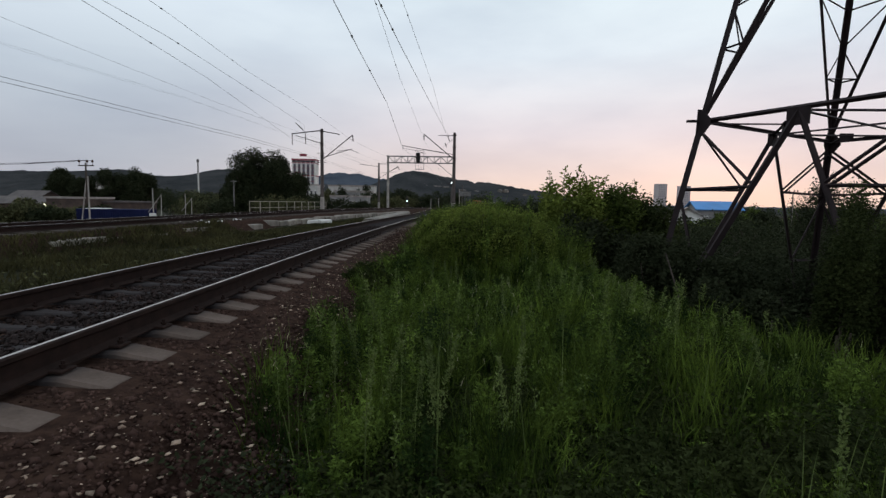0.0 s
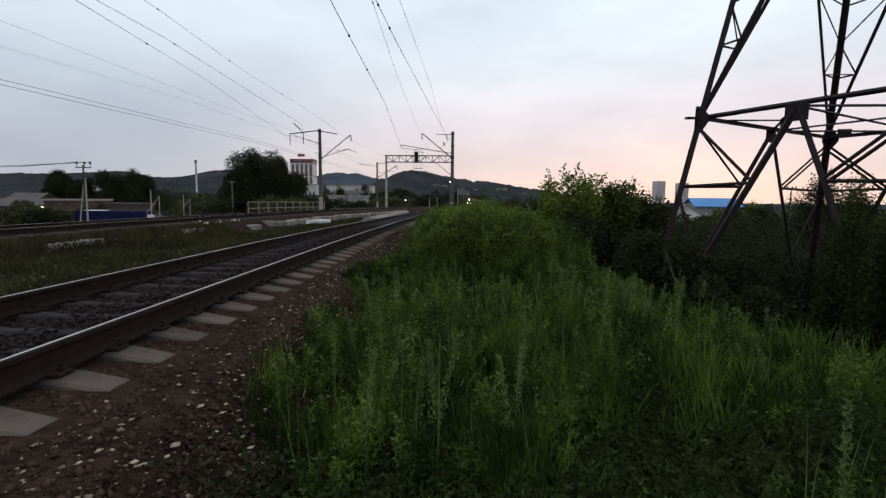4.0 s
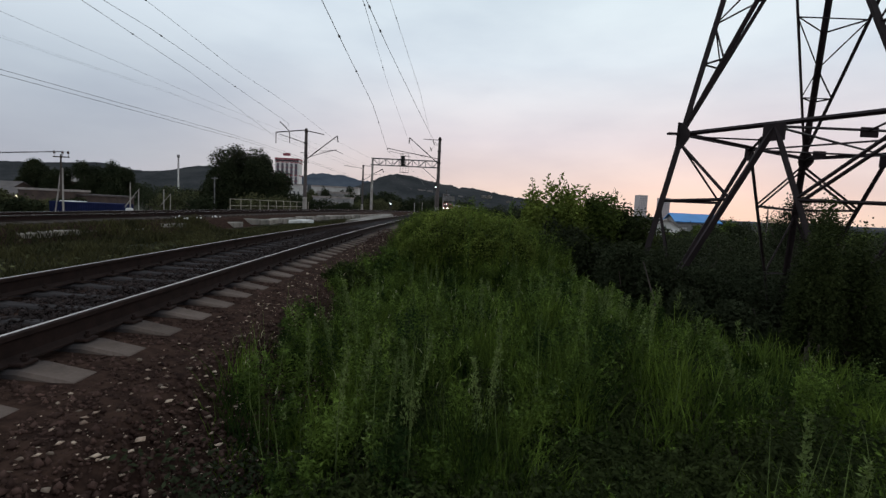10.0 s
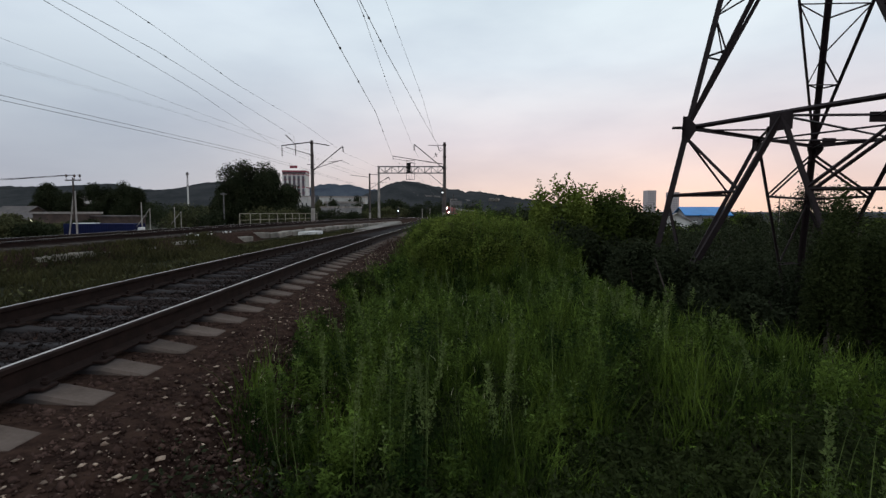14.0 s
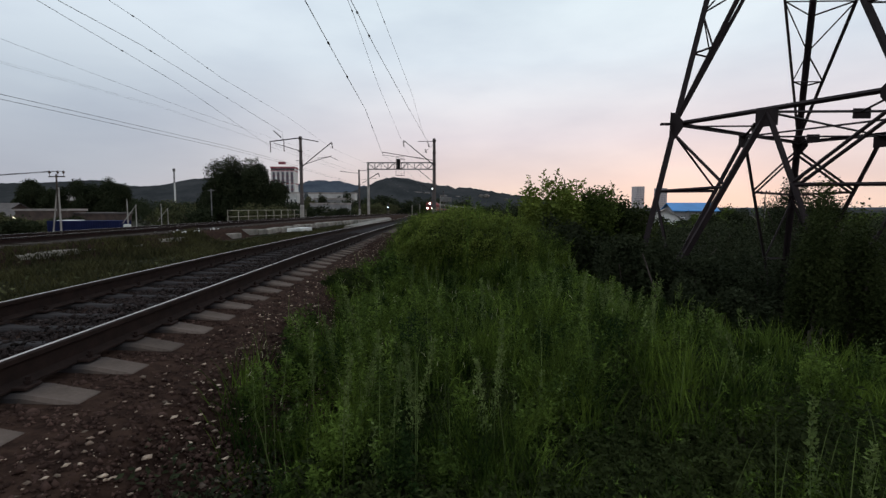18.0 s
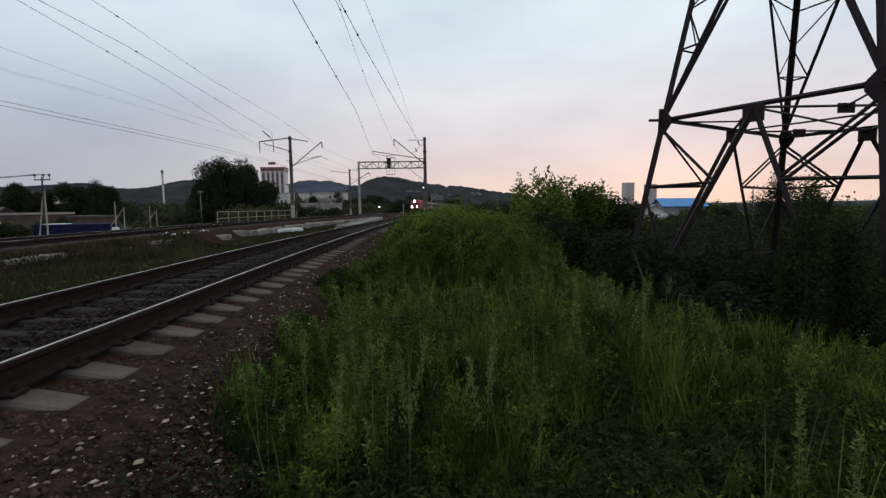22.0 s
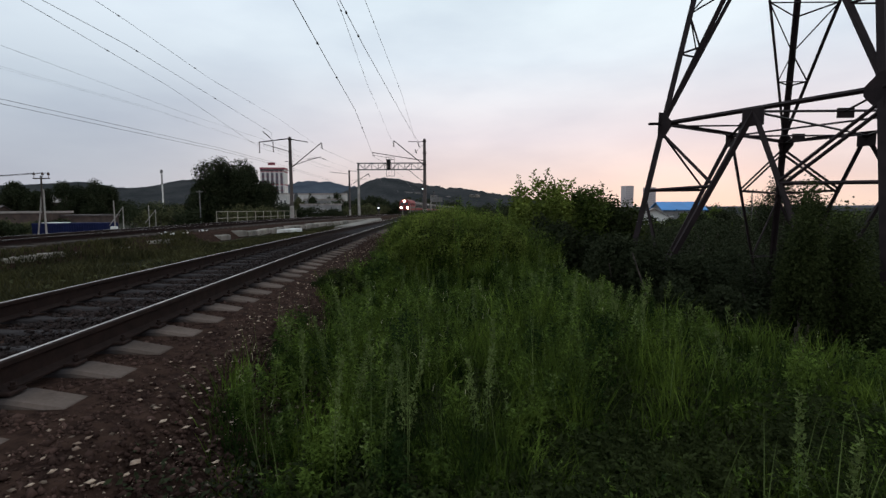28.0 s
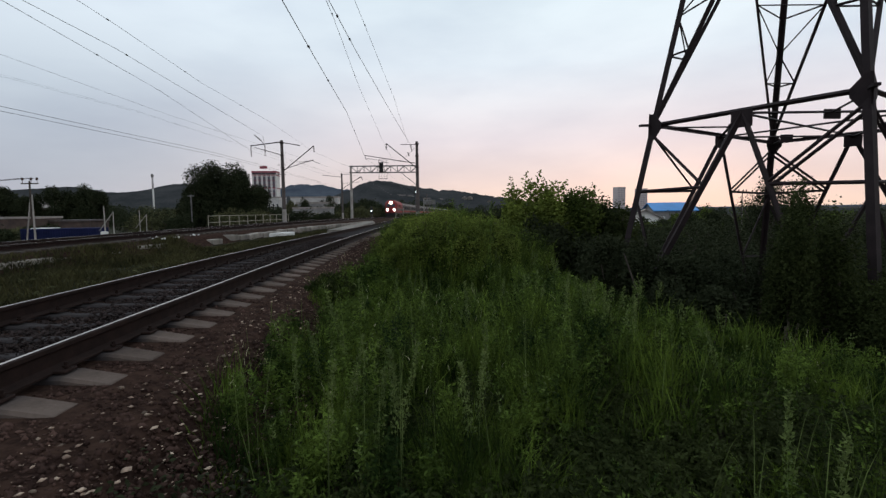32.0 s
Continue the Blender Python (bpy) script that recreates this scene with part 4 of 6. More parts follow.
# ---- poles and yards beyond the far track ----
def utility_pole(x, y, z0, h, arms, brace, label):
    p = thing("utility_pole", label, "utility pole", "utility poles", at=pose(x, y, z0))
    part("stub", Mesh().tube([(0.10, 0, -0.3), (0.10, 0, h * 0.82)], [0.085, 0.065], 8), M_POSTPALE, p, "pale concrete stub")
    part("pole", Mesh().tube([(-0.06, 0, h * 0.5), (-0.03, 0, h)], [0.085, 0.07], 8), M_WOOD, p)
    if brace:
        part("brace", Mesh().tube([(-1.1, 0.2, -0.3), (-0.05, 0, h * 0.78)], 0.06, 8), M_POSTPALE, p)
    for i in range(arms):
        z = h - 0.25 - 0.7 * i
        part("crossarm", Mesh().beam((-0.75, 0, z), (0.75, 0, z), 0.08, 0.1), M_WOOD, p)
        for dx in (-0.65, 0.65, 0.12):
            m = Mesh()
            m.tube([(dx, 0, z), (dx, 0, z + 0.45)], 0.02, 5)
            m.tube([(dx, 0, z + 0.3), (dx, 0, z + 0.42), (dx, 0, z + 0.55)], [0.09, 0.11, 0.05], 8)
            part("insulator", m, M_INSUL, p)
    return p


utility_pole(52.5, 80, -5.2, 8.4, 1, False, "distant timber pole with insulators in the valley")
utility_pole(-35.55, 46, -3.0, 6.95, 1, True, "braced timber pole on a concrete stub with three insulators")
for k, dz in enumerate((0.0, 0.12, 0.05)):
    wire("power_line", LP, [(-36.15 + k * 0.65, 46, 4.2), (-42, 46 + k * 0.3, 3.75 + dz), (-50, 46.5 + k * 0.5, 3.6 + dz), (-80, 48 + k, 4.5 + dz)], 0.02, 0)
for x, y, h, zz in ((-29.2, 46, 4.55, -2.9), (-34.0, 60, 4.3, -3.0)):
    p = thing("stub_pole", "short braced concrete pole pair beside a yard", "pole", "stub poles", at=pose(x, y, zz))
    part("pole", Mesh().tube([(0, 0, -0.3), (0, 0, h)], [0.06, 0.048], 8), M_POSTPALE, p)
    part("pole", Mesh().tube([(0.75, 0, -0.3), (0.8, 0, h * 0.88)], [0.05, 0.04], 8), M_POSTPALE, p)
    part("brace", Mesh().tube([(-0.5, 0, h * 0.5), (0.75, 0, h * 0.85)], 0.04, 6), M_POSTPALE, p)
    if x > -30:
        part("box", Mesh().box((0.05, -0.2, 1.95), (0.55, 0.35, 0.5), chamfer=0.05), M_WHITE, p)
lamp = thing("lamp_post", "thin pale post with a crosspiece behind the far track", "post", at=pose(-32.5, 70, -3.0))
part("post", Mesh().tube([(0, 0, -0.3), (0, 0, 6.4)], 0.09, 8), M_GALV, lamp)
part("crosspiece", Mesh().beam((-0.45, 0, 6.2), (0.45, 0, 6.2), 0.14, 0.14), M_GALV, lamp)

cont = thing("blue_container", "dark blue steel container in a yard below the railway", "container", at=pose(-42.7, 60, -3.25, 0, 0, 3))
part("body", Mesh().box((0, 0, 1.3), (8.4, 2.4, 2.4), chamfer=0.04), M_BLUE, cont)
for i in range(30):
    part("rib", Mesh().box((-4.05 + i * 0.28, -1.22, 1.3), (0.11, 0.05, 2.1)), M_BLUE, cont)
part("tarpaulin", Mesh().box((-2.2, 0, 2.5), (2.2, 1.8, 0.14), chamfer=0.05), M_WHITE, cont, "white sheet lying on the roof")


def house(name, x, y, z, w, d, h, roof, wall, roofmat, turn, label, cat="house", windows=3, group="", flat=False):
    t = thing(name, label, cat, group, at=pose(x, y, z, 0, 0, turn))
    part("wall", Mesh().box((0, 0, h / 2 - 0.5), (w, d, h + 1)), wall, t)
    r = Mesh()
    e = 0.4
    if flat:
        r.box((0, 0, h + roof / 2), (w + e, d + e, roof))
    else:
        for s in (-1, 1):
            lo = [(-w / 2 - e, s * (d / 2 + e), h - 0.15), (w / 2 + e, s * (d / 2 + e), h - 0.15), (w / 2 + e, 0, h + roof), (-w / 2 - e, 0, h + roof)]
            r.hexa(lo, [(a, b, c + 0.12) for a, b, c in lo])
    part("roof", r, roofmat, t)
    if not flat:
        for s in (-1, 1):
            gb = Mesh()
            x0 = s * (w / 2 - 0.06)
            gb.add([(x0, -d / 2, h), (x0, d / 2, h), (x0, 0, h + roof), (x0 - s * 0.1, -d / 2, h), (x0 - s * 0.1, d / 2, h), (x0 - s * 0.1, 0, h + roof)], [(0, 1, 2), (5, 4, 3), (0, 3, 4, 1), (1, 4, 5, 2), (2, 5, 3, 0)])
            part("gable", gb, wall, t)
    for i in range(windows):
        xx = -w / 2 + w * (i + 0.5) / windows
        wd = part("window", Mesh().box((xx, -d / 2 - 0.03, h * 0.55), (min(1.2, w / windows * 0.5), 0.08, h * 0.4)), M_WHITE, t)
        part("pane", Mesh().box((xx, -d / 2 - 0.06, h * 0.55), (min(1.0, w / windows * 0.42), 0.08, h * 0.34)), M_GLASS, wd)
    return t


house("shed", -69.3, 88, -3.4, 8.6, 5, 3.6, 0.35, M_BRICK, M_ROOFPALE, 3, "long low brick shed with a pale flat roof", "shed", 0, flat=True)
house("shed", -62, 90, -3.4, 8, 5, 3.0, 0.3, M_BRICK, M_ROOFDARK, 0, "low brown brick shed with a dark flat roof", "shed", 0, flat=True)
house("garage", -47.5, 63.5, -3.2, 3.0, 3, 2.0, 0.2, M_BRICK, M_ROOFPALE, 4, "small brick garage beside a blue container", "garage", 1, flat=True)
house("house", -83, 92, -3.4, 9, 7, 2.6, 1.2, M_BRICK, M_ROOFDARK, 12, "small brick house with a dark slate roof", windows=3, group="village houses")
house("house", -93, 105, -3.4, 8, 7, 3.0, 2.0, M_BRICK, M_ROOFDARK, -8, "brick house with a dark roof", windows=3, group="village houses")
house("house", -92.8, 128, -3.4, 4.5, 5, 6.0, 1.6, M_BRICK, M_ROOFPALE, 20, "two-storey brick house with a pale roof among trees", windows=2, group="village houses")
house("house", -100.8, 128, -3.4, 5, 5, 6.4, 1.5, M_BRICK, M_ROOFDARK, -15, "small brick house with a dark roof among trees", windows=2, group="village houses")
house("house", -112, 150, -3.4, 14, 9, 6, 2.5, M_PLASTER, M_ROOFPALE, 5, "long pale house under the hill", windows=4, group="village houses")
for x, y, z in ((-58.0, 67, -0.6), (-96, 90, 1.5)):
    l_ = thing("yard_lamp", "small lit yard lamp on a post", "lamp", at=pose(x, y, z))
    part("bulb", Mesh().tube([(0, 0, -0.15), (0, 0, 0), (0, 0, 0.15)], [0.1, 0.2, 0.1], 8), M_HOUSELAMP, l_)
    part("post", Mesh().tube([(0, 0.1, -2.6), (0, 0.1, 0)], 0.05, 6), M_GALV, l_)

# cell mast on the ridge
cell = thing("cell_mast", "tall slim white and grey antenna mast on a hillside", "antenna mast", at=pose(-217.6, 405, -4))
part("shaft", Mesh().tube([(0, 0, 0), (0, 0, 24)], [0.75, 0.6], 8), M_WHITE, cell)
cm = Mesh()
for a in range(4):
    dx, dy = 0.6 * math.cos(a * 1.571), 0.6 * math.sin(a * 1.571)
    cm.beam((dx, dy, 24), (dx * 0.7, dy * 0.7, 36), 0.22)
    for z in (25, 28, 31, 34):
        cm.beam((dx, dy, z), (-dy, dx, z + 1.5), 0.12)
part("lattice_top", cm, M_GALV, cell)
part("antennas", Mesh().box((0, 0, 34.5), (1.7, 1.7, 2.4), chamfer=0.3), M_GALV, cell)


# ---- distant buildings ----
def panel_block(x, y, z, w, d, h, storeys, bays, wall, trim, label, turn=0):
    t = thing("tower_block", label, "building", "distant buildings", at=pose(x, y, z, 0, 0, turn))
    part("wall", Mesh().box((0, 0, h / 2), (w, d, h)), wall, t)
    part("roof", Mesh().box((0, 0, h + 0.5), (w * 1.02, d * 1.02, 1.0)), trim, t)
    for i in range(storeys):
        for j in range(bays):
            part("window", Mesh().box((-w / 2 + w * (j + 0.5) / bays, -d / 2 - 0.1, h * (i + 0.6) / storeys), (w / bays * 0.5, 0.3, h / storeys * 0.55)), M_HAZEPANE, t)
    return t


mall = thing("red_white_building", "tall white building with red cladding bands and dark windows", "building", "distant buildings", at=pose(-157.5, 500, -4, 0, 0, 6))
part("wall", Mesh().box((0, 0, 22), (23, 18, 44)), M_WHITE, mall)
for z, hh in ((43.4, 1.6), (40.2, 1.0), (27.5, 0.9)):
    part("red_band", Mesh().box((0, -0.3, z), (23.6, 18, hh)), M_REDTRIM, mall)
part("window_strip", Mesh().box((0, -9.05, 41.7), (22.4, 0.3, 1.6)), M_GLASS, mall)
for j in range(6):
    part("pier", Mesh().box((-10.9 + j * 4.36, -9.2, 31), (1.3, 0.5, 18.4)), M_WHITE, mall)
    if j < 5:
        for z, hh in ((37.2, 3.6), (33.0, 3.6), (29.6, 2.4), (24.4, 4.2), (19.6, 4.2)):
            part("window", Mesh().box((-8.72 + j * 4.36, -9.1, z), (2.3, 0.4, hh)), M_DUSKPANE, mall)
            part("spandrel", Mesh().box((-8.72 + j * 4.36, -9.05, z - hh / 2 - 0.4), (3.0, 0.4, 0.8)), M_REDTRIM, mall)
part("roof_sign", Mesh().box((-1, -6, 48), (7, 1, 2.6), chamfer=0.2), M_REDTRIM, mall, "red roof sign")
house("workshop", -35.6, 160, -4, 11.5, 9, 5.6, 0.5, M_GREYWALL, M_ROOFPALE, 3, "pale two-storey workshop with a flat roof beyond the railway", "workshop", 6, flat=True)
house("workshop", -37.5, 152, -4, 9, 6, 3.9, 0.4, M_GREYWALL, M_ROOFPALE, 3, "low pale workshop with a dark flat roof beyond the railway", "workshop", 4, flat=True)
house("factory_hall", -72, 330, -4, 30, 14, 13.2, 0.9, M_PLASTER, M_ROOFPALE, 3, "long white factory hall under the hills", "factory", 10, flat=True)
house("factory_hall", -110, 350, -4, 21, 20, 14.0, 0.8, M_PLASTER, M_ROOFPALE, 2, "long pale factory hall under the hills", "factory", 8, flat=True)
house("factory_hall", -54, 250, -4, 17, 12, 8.3, 0.9, M_GREYWALL, M_ROOFPALE, -4, "low pale factory hall with a flat roof", "factory", 5, flat=True)
house("factory_hall", -44, 215, -4, 12, 10, 5.5, 0.8, M_PLASTER, M_ROOFDARK, 8, "low pale workshop with a dark roof", "factory", 5, flat=True)
panel_block(358, 900, -10, 16, 16, 46, 12, 5, M_BLOCK, M_BLOCK, "pale panel apartment tower far off", 8)
panel_block(399, 900, -10, 16, 16, 43, 12, 5, M_BLOCK, M_BLOCK, "pale panel apartment tower far off", 8)
for i, (x, y, z) in enumerate(((-47, 740, 19.5), (-40, 741, 19.5), (-33, 742, 19), (-22, 740, 18.5), (4, 735, 14), (24, 738, 12.5), (60, 740, 15), (68, 741, 15.5), (96, 735, 9))):
    house("house", x, y, z, 8, 6, 2.6, 1.6, M_KERB, M_ROOFDARK, 10 * i, "small pale house on a wooded hillside", windows=3, group="hillside houses")

house("blue_roof_house", 45.2, 90, -4.3, 7.2, 6, 4.5, 1.3, M_GREYWALL, M_ROOFBLUE, -6, "pale house with a bright blue metal roof", windows=3)
house("white_house", 36.2, 80, -5.35, 3.2, 5, 4.2, 1.6, M_WHITE, M_ROOFPALE, 70, "small white gabled house in the valley", windows=1)


# ---- hills ----
def ridge(name, y, depth, profile, mat, label, base=-10, rough=1.0, seed=1):
    """A wooded ridge: profile of (x, height) along its crest at distance y."""
    px, pz = np.array(profile, float).T
    xs = np.linspace(px[0], px[-1], 260)
    g = np.random.default_rng(seed)
    k = np.arange(260)
    bumps = sum(np.interp(k, np.arange(0, 261, s), g.normal(size=len(np.arange(0, 261, s)))) * a for s, a in ((20, 0.6), (6, 0.35), (2, 0.3), (1, 0.22)))
    zs = np.interp(xs, px, pz)
    zs = zs + bumps * rough * np.clip((zs - base) / 20, 0, 1)
    rows = [(-1.0, 0.0), (-0.7, 0.35), (-0.4, 0.68), (-0.18, 0.9), (0, 1.0), (0.5, 0.6), (1.0, 0.0)]
    v = np.concatenate([np.stack([xs + g.normal(size=260) * 1.5, np.full(260, y) + r * depth, base + (zs - base) * f + g.normal(size=260) * rough * 0.8 * (f > 0)], 1) for r, f in rows])
    i = np.arange(259)
    f = np.concatenate([np.stack([r * 260 + i, r * 260 + i + 1, r * 260 + 261 + i, r * 260 + 260 + i], 1).ravel() for r in range(len(rows) - 1)])
    return tagged(new(name, raw_mesh(name, v, f, 4, mat)), label, "hill", kind="structure")


ridge("hill_centre", 900, 320, [(-260, -10), (-190, 15), (-142, 36), (-115, 48), (-88, 54), (-60, 51), (-18, 43), (25, 36), (75, 31), (130, 22), (190, 13), (280, 0), (420, -6), (900, -8)], M_HILLNEAR, "dark wooded hill with houses at its foot", rough=1.0, seed=3)
ridge("hill_left", 1000, 300, [(-1500, 44), (-1100, 46), (-900, 48), (-800, 48), (-690, 54), (-620, 42), (-540, 46), (-490, 58), (-420, 56), (-340, 40), (-250, 24), (-120, 5), (0, -10)], M_HILLNEAR, "long dark wooded ridge", rough=1.2, seed=4)
ridge("hill_distant", 2400, 500, [(-1400, 60), (-900, 100), (-720, 100), (-640, 122), (-590, 131), (-540, 121), (-500, 125), (-440, 108), (-300, 90), (0, 80), (200, 62), (330, 45), (450, 15), (700, -8), (2400, -8)], M_HILLFAR, "distant hills with blue haze put into their colour", rough=3.0, seed=5)


# ---- trees and bushes ----
def tree(name, x, y, z, h, r, n, size, mat, label, seed=1, lobes=11, trunk_h=0.4, flat=0.5, cat="tree", group="", shoots=0):
    """A tapered trunk, limbs into the lobes, and an uneven crown of leaves."""
    g = random.Random(seed)
    t = thing(name, label, cat, group, at=pose(x, y, z))
    tk = Mesh()
    zc = h * (1 - flat) + 0.02 * h
    tk.tube([(0, 0, -0.4), (0.03 * h, 0, h * trunk_h * 0.6), (0.01 * h, 0.02 * h, h * 0.7)], [0.045 * h * 0.7, 0.03 * h, 0.012 * h], 8)
    part("trunk", tk, M_BARK, t)
    for i in range(6):
        a = g.uniform(0, 6.28)
        e = (math.cos(a) * r * g.uniform(0.4, 0.75), math.sin(a) * r * g.uniform(0.4, 0.75), zc + g.uniform(-0.15, 0.3) * h)
        part("limb", Mesh().tube([(0.02 * h, 0, h * trunk_h * g.uniform(0.5, 1.1)), (e[0] * 0.5, e[1] * 0.5, e[2] * 0.72), e], [0.016 * h, 0.01 * h, 0.004 * h], 6), M_BARK, t)
    bushy = cat in ("bush", "shrub")
    pts = clump_points((0, 0, zc), (r, r, h * flat), n, lobes + 5, seed, core=0.8 if bushy else 0.6, up=bushy)
    pts = pts[(pts[:, 2] > 0.1) & (pts[:, 2] < h * 1.06)]
    leaves("crown", pts, size, mat, t, level=0.25)
    for i in range(shoots):
        a, q = g.uniform(0, 6.28), r * 0.75 * g.random() ** 0.5
        base = Vector((q * math.cos(a), q * math.sin(a), zc + h * flat * 0.55))
        tip = base + Vector((g.uniform(-0.25, 0.25), g.uniform(-0.25, 0.25), g.uniform(0.45, 0.95)))
        sh = part("shoot", Mesh().tube([base, base.lerp(tip, 0.6), tip], [0.012, 0.008, 0.004], 5), M_BARK, t)
        k = 26
        f = rng.random(k)[:, None]
        tagged(leaves("leaf_spray", np.array(base) + f * np.array(tip - base) + rng.normal(size=(k, 3)) * 0.03, size * 1.05, mat, sh), kind="stuff")
    return t


tree("oak_tree", -32.4, 75, -3.0, 11.0, 3.7, 34000, 0.27, M_LEAFDARK, "large dark broadleaf tree with a ragged spreading crown", 11, 20, 0.25, 0.5)
tree("oak_tree", -28.4, 75.5, -3.0, 10.6, 3.9, 34000, 0.27, M_LEAFDARK, "dark broadleaf tree grown into a larger one", 15, 18, 0.25, 0.5)
tree("oak_tree", -25.6, 74.5, -3.0, 8.6, 2.6, 18000, 0.27, M_LEAFDARK, "lower dark broadleaf tree beside two larger ones", 17, 12, 0.25, 0.5)
tree("oak_tree", -35.2, 77, -3.0, 8.4, 2.6, 16000, 0.27, M_LEAFDARK, "small dark tree leaning on a large one", 18, 12, 0.25, 0.5)
tree("oak_tree", -90.8, 110, -3.4, 10.2, 4.0, 24000, 0.32, M_LEAFDARK, "broad dark broadleaf tree above the sheds", 12, 12, 0.25, 0.5)
tree("oak_tree", -86.8, 111, -3.4, 9.8, 4.2, 24000, 0.32, M_LEAFDARK, "dark broadleaf tree grown into its neighbour above the sheds", 19, 12, 0.25, 0.5)
tree("oak_tree", -80.6, 112, -3.4, 9.9, 3.8, 24000, 0.32, M_LEAFDARK, "dark broadleaf tree behind the sheds", 13, 10, 0.25, 0.5)
tree("oak_tree", -76.4, 112, -3.4, 11.2, 3.6, 24000, 0.32, M_LEAFDARK, "tall dark broadleaf tree with a bumpy crown behind the sheds", 14, 10, 0.25, 0.5)
tree("oak_tree", -72.4, 110, -3.4, 10.4, 4.0, 24000, 0.32, M_LEAFDARK, "dark broadleaf tree with a ragged crown behind the sheds", 16, 10, 0.25, 0.5)

# scrub below the far track and along the line
g = random.Random(21)
SCRUB = [(-42.6, 50, 3.2, 2.2), (-46.5, 52, 3.6, 2.6), (-45, 48, 3.0, 2.2), (-50, 88, 5.5, 4), (-44, 92, 6, 4.2), (-55, 100, 6.5, 4.5), (-62, 104, 6.5, 4.5), (-62, 72, 3.2, 4.0), (-58, 70, 2.6, 3.2), (-53, 70, 3.0, 3.4), (-66, 74, 3, 4), (-36, 66, 4.2, 3.4), (-32, 64, 4.4, 3.0), (-27, 68, 4.4, 3.4), (-22.5, 66, 4.0, 3.0), (-20, 78, 4.2, 3.2), (-38, 72, 3.6, 3.2), (-42, 78, 3.4, 3.4),
         (-17.5, 88, 3.6, 3.0), (-21, 98, 3.2, 3.2), (-17, 108, 4.4, 3.6), (-25, 112, 3.4, 3.6), (-16, 122, 4.6, 3.6), (-14.5, 135, 4.2, 3.6), (-48, 96, 4.0, 3.6), (-38, 98, 3.4, 3.4), (-30, 104, 3.4, 3.6)]
for i, (x, y, h, r) in enumerate(SCRUB):
    tree("shrub", x, y, float(ground_z(x, y)), h, r, 2600, 0.3, M_SCRUB if i % 3 else M_LEAFDARK, "unkempt olive-green shrub beside the railway", 30 + i, 7, 0.2, 0.52, "shrub", "shrubs beside the railway")
# far tree line
FARTREES = [(-68, 240, 6.6, 4), (-52, 232, 6.0, 3.6), (-42, 150, 4.0, 3.0), (-31, 148, 3.6, 2.6), (-46, 145, 3.8, 3.0), (-98, 300, 11, 6), (-91, 296, 10.6, 6), (-84, 300, 11.2, 6), (-77, 302, 12, 5), (-70, 300, 11, 6), (-63, 298, 11.6, 6), (-56, 300, 11.0, 5), (-60, 200, 6, 5), (-50, 190, 5.4, 4.5), (-70, 215, 7, 6), (-40, 205, 7, 5), (-36, 180, 8, 5), (-27, 176, 9.5, 5), (-21, 172, 9.5, 5), (-44, 184, 7, 4), (-22, 220, 10, 7), (-12, 240, 10, 7), (-16, 200, 8, 6), (-10, 270, 11, 8), (0, 290, 11, 8), (-4, 250, 9, 6), (18, 240, 8, 6), (24, 225, 8, 6), (33, 235, 9, 7), (30, 200, 8, 6), (42, 215, 9, 7), (20, 180, 7, 5), (27, 165, 7, 5),
            (36, 170, 8, 6), (50, 190, 9, 7), (60, 200, 9, 7), (14, 330, 13, 9), (38, 330, 13, 9), (60, 300, 11, 8), (-95, 180, 9, 7), (-108, 170, 9, 7), (-120, 190, 10, 8), (-80, 180, 9, 7), (-140, 180, 10, 8), (-165, 200, 11, 9)]
for i, (x, y, h, r) in enumerate(FARTREES):
    tree("far_tree", x, y, float(ground_z(x, y)), h, r, 2000, 0.75, M_LEAFDARK, "dark tree in the wood along the line", 60 + i, 8, 0.25, 0.5, "tree", "far trees")

# dense bush tree on the slope, and its neighbours in the valley
for i, (x, y, h, r, m) in enumerate(((-57.8, 240, 12.0, 2.6, M_LEAFDARK), (-53.4, 200, 9.3, 3.2, M_SCRUB), (-49.0, 203, 7.6, 2.8, M_SCRUB), (-45.0, 196, 5.2, 2.4, M_LEAFDARK), (-39.4, 190, 5.4, 3.0, M_SCRUB), (-35.6, 198, 10.2, 3.2, M_LEAFDARK), (-62.0, 322, 15.5, 3.2, M_LEAFDARK), (-66.4, 324, 13.0, 2.6, M_LEAFDARK))):
    tree("factory_tree", x, y, -4.3, h, r, 2600, 0.5, m, "dusky tree in front of the pale factory halls", 400 + i, 9, 0.25, 0.5, "tree", "trees at the factory")
# light on the first crowns and shade lower down are put into leaf colours
tree("slope_bush", 3.75, 16.3, -1.6, 3.75, 1.3, 12000, 0.125, M_LEAFLIT, "dense green bush with a ragged leafy top on the embankment slope", 41, 12, 0.3, 0.55, "bush", shoots=9)
tree("slope_bush", 4.85, 16.4, -2.2, 3.9, 1.3, 12000, 0.125, M_LEAF, "dense bush with long leafy shoots on the embankment slope", 42, 12, 0.3, 0.55, "bush", shoots=9)
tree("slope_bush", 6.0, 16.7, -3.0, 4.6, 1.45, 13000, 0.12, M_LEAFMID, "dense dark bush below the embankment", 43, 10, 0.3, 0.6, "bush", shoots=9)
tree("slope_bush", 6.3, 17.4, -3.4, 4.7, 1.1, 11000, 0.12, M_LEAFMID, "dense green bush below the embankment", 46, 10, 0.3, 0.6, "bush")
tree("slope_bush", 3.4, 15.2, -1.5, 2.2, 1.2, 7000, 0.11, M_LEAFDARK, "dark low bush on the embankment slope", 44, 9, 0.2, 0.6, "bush")
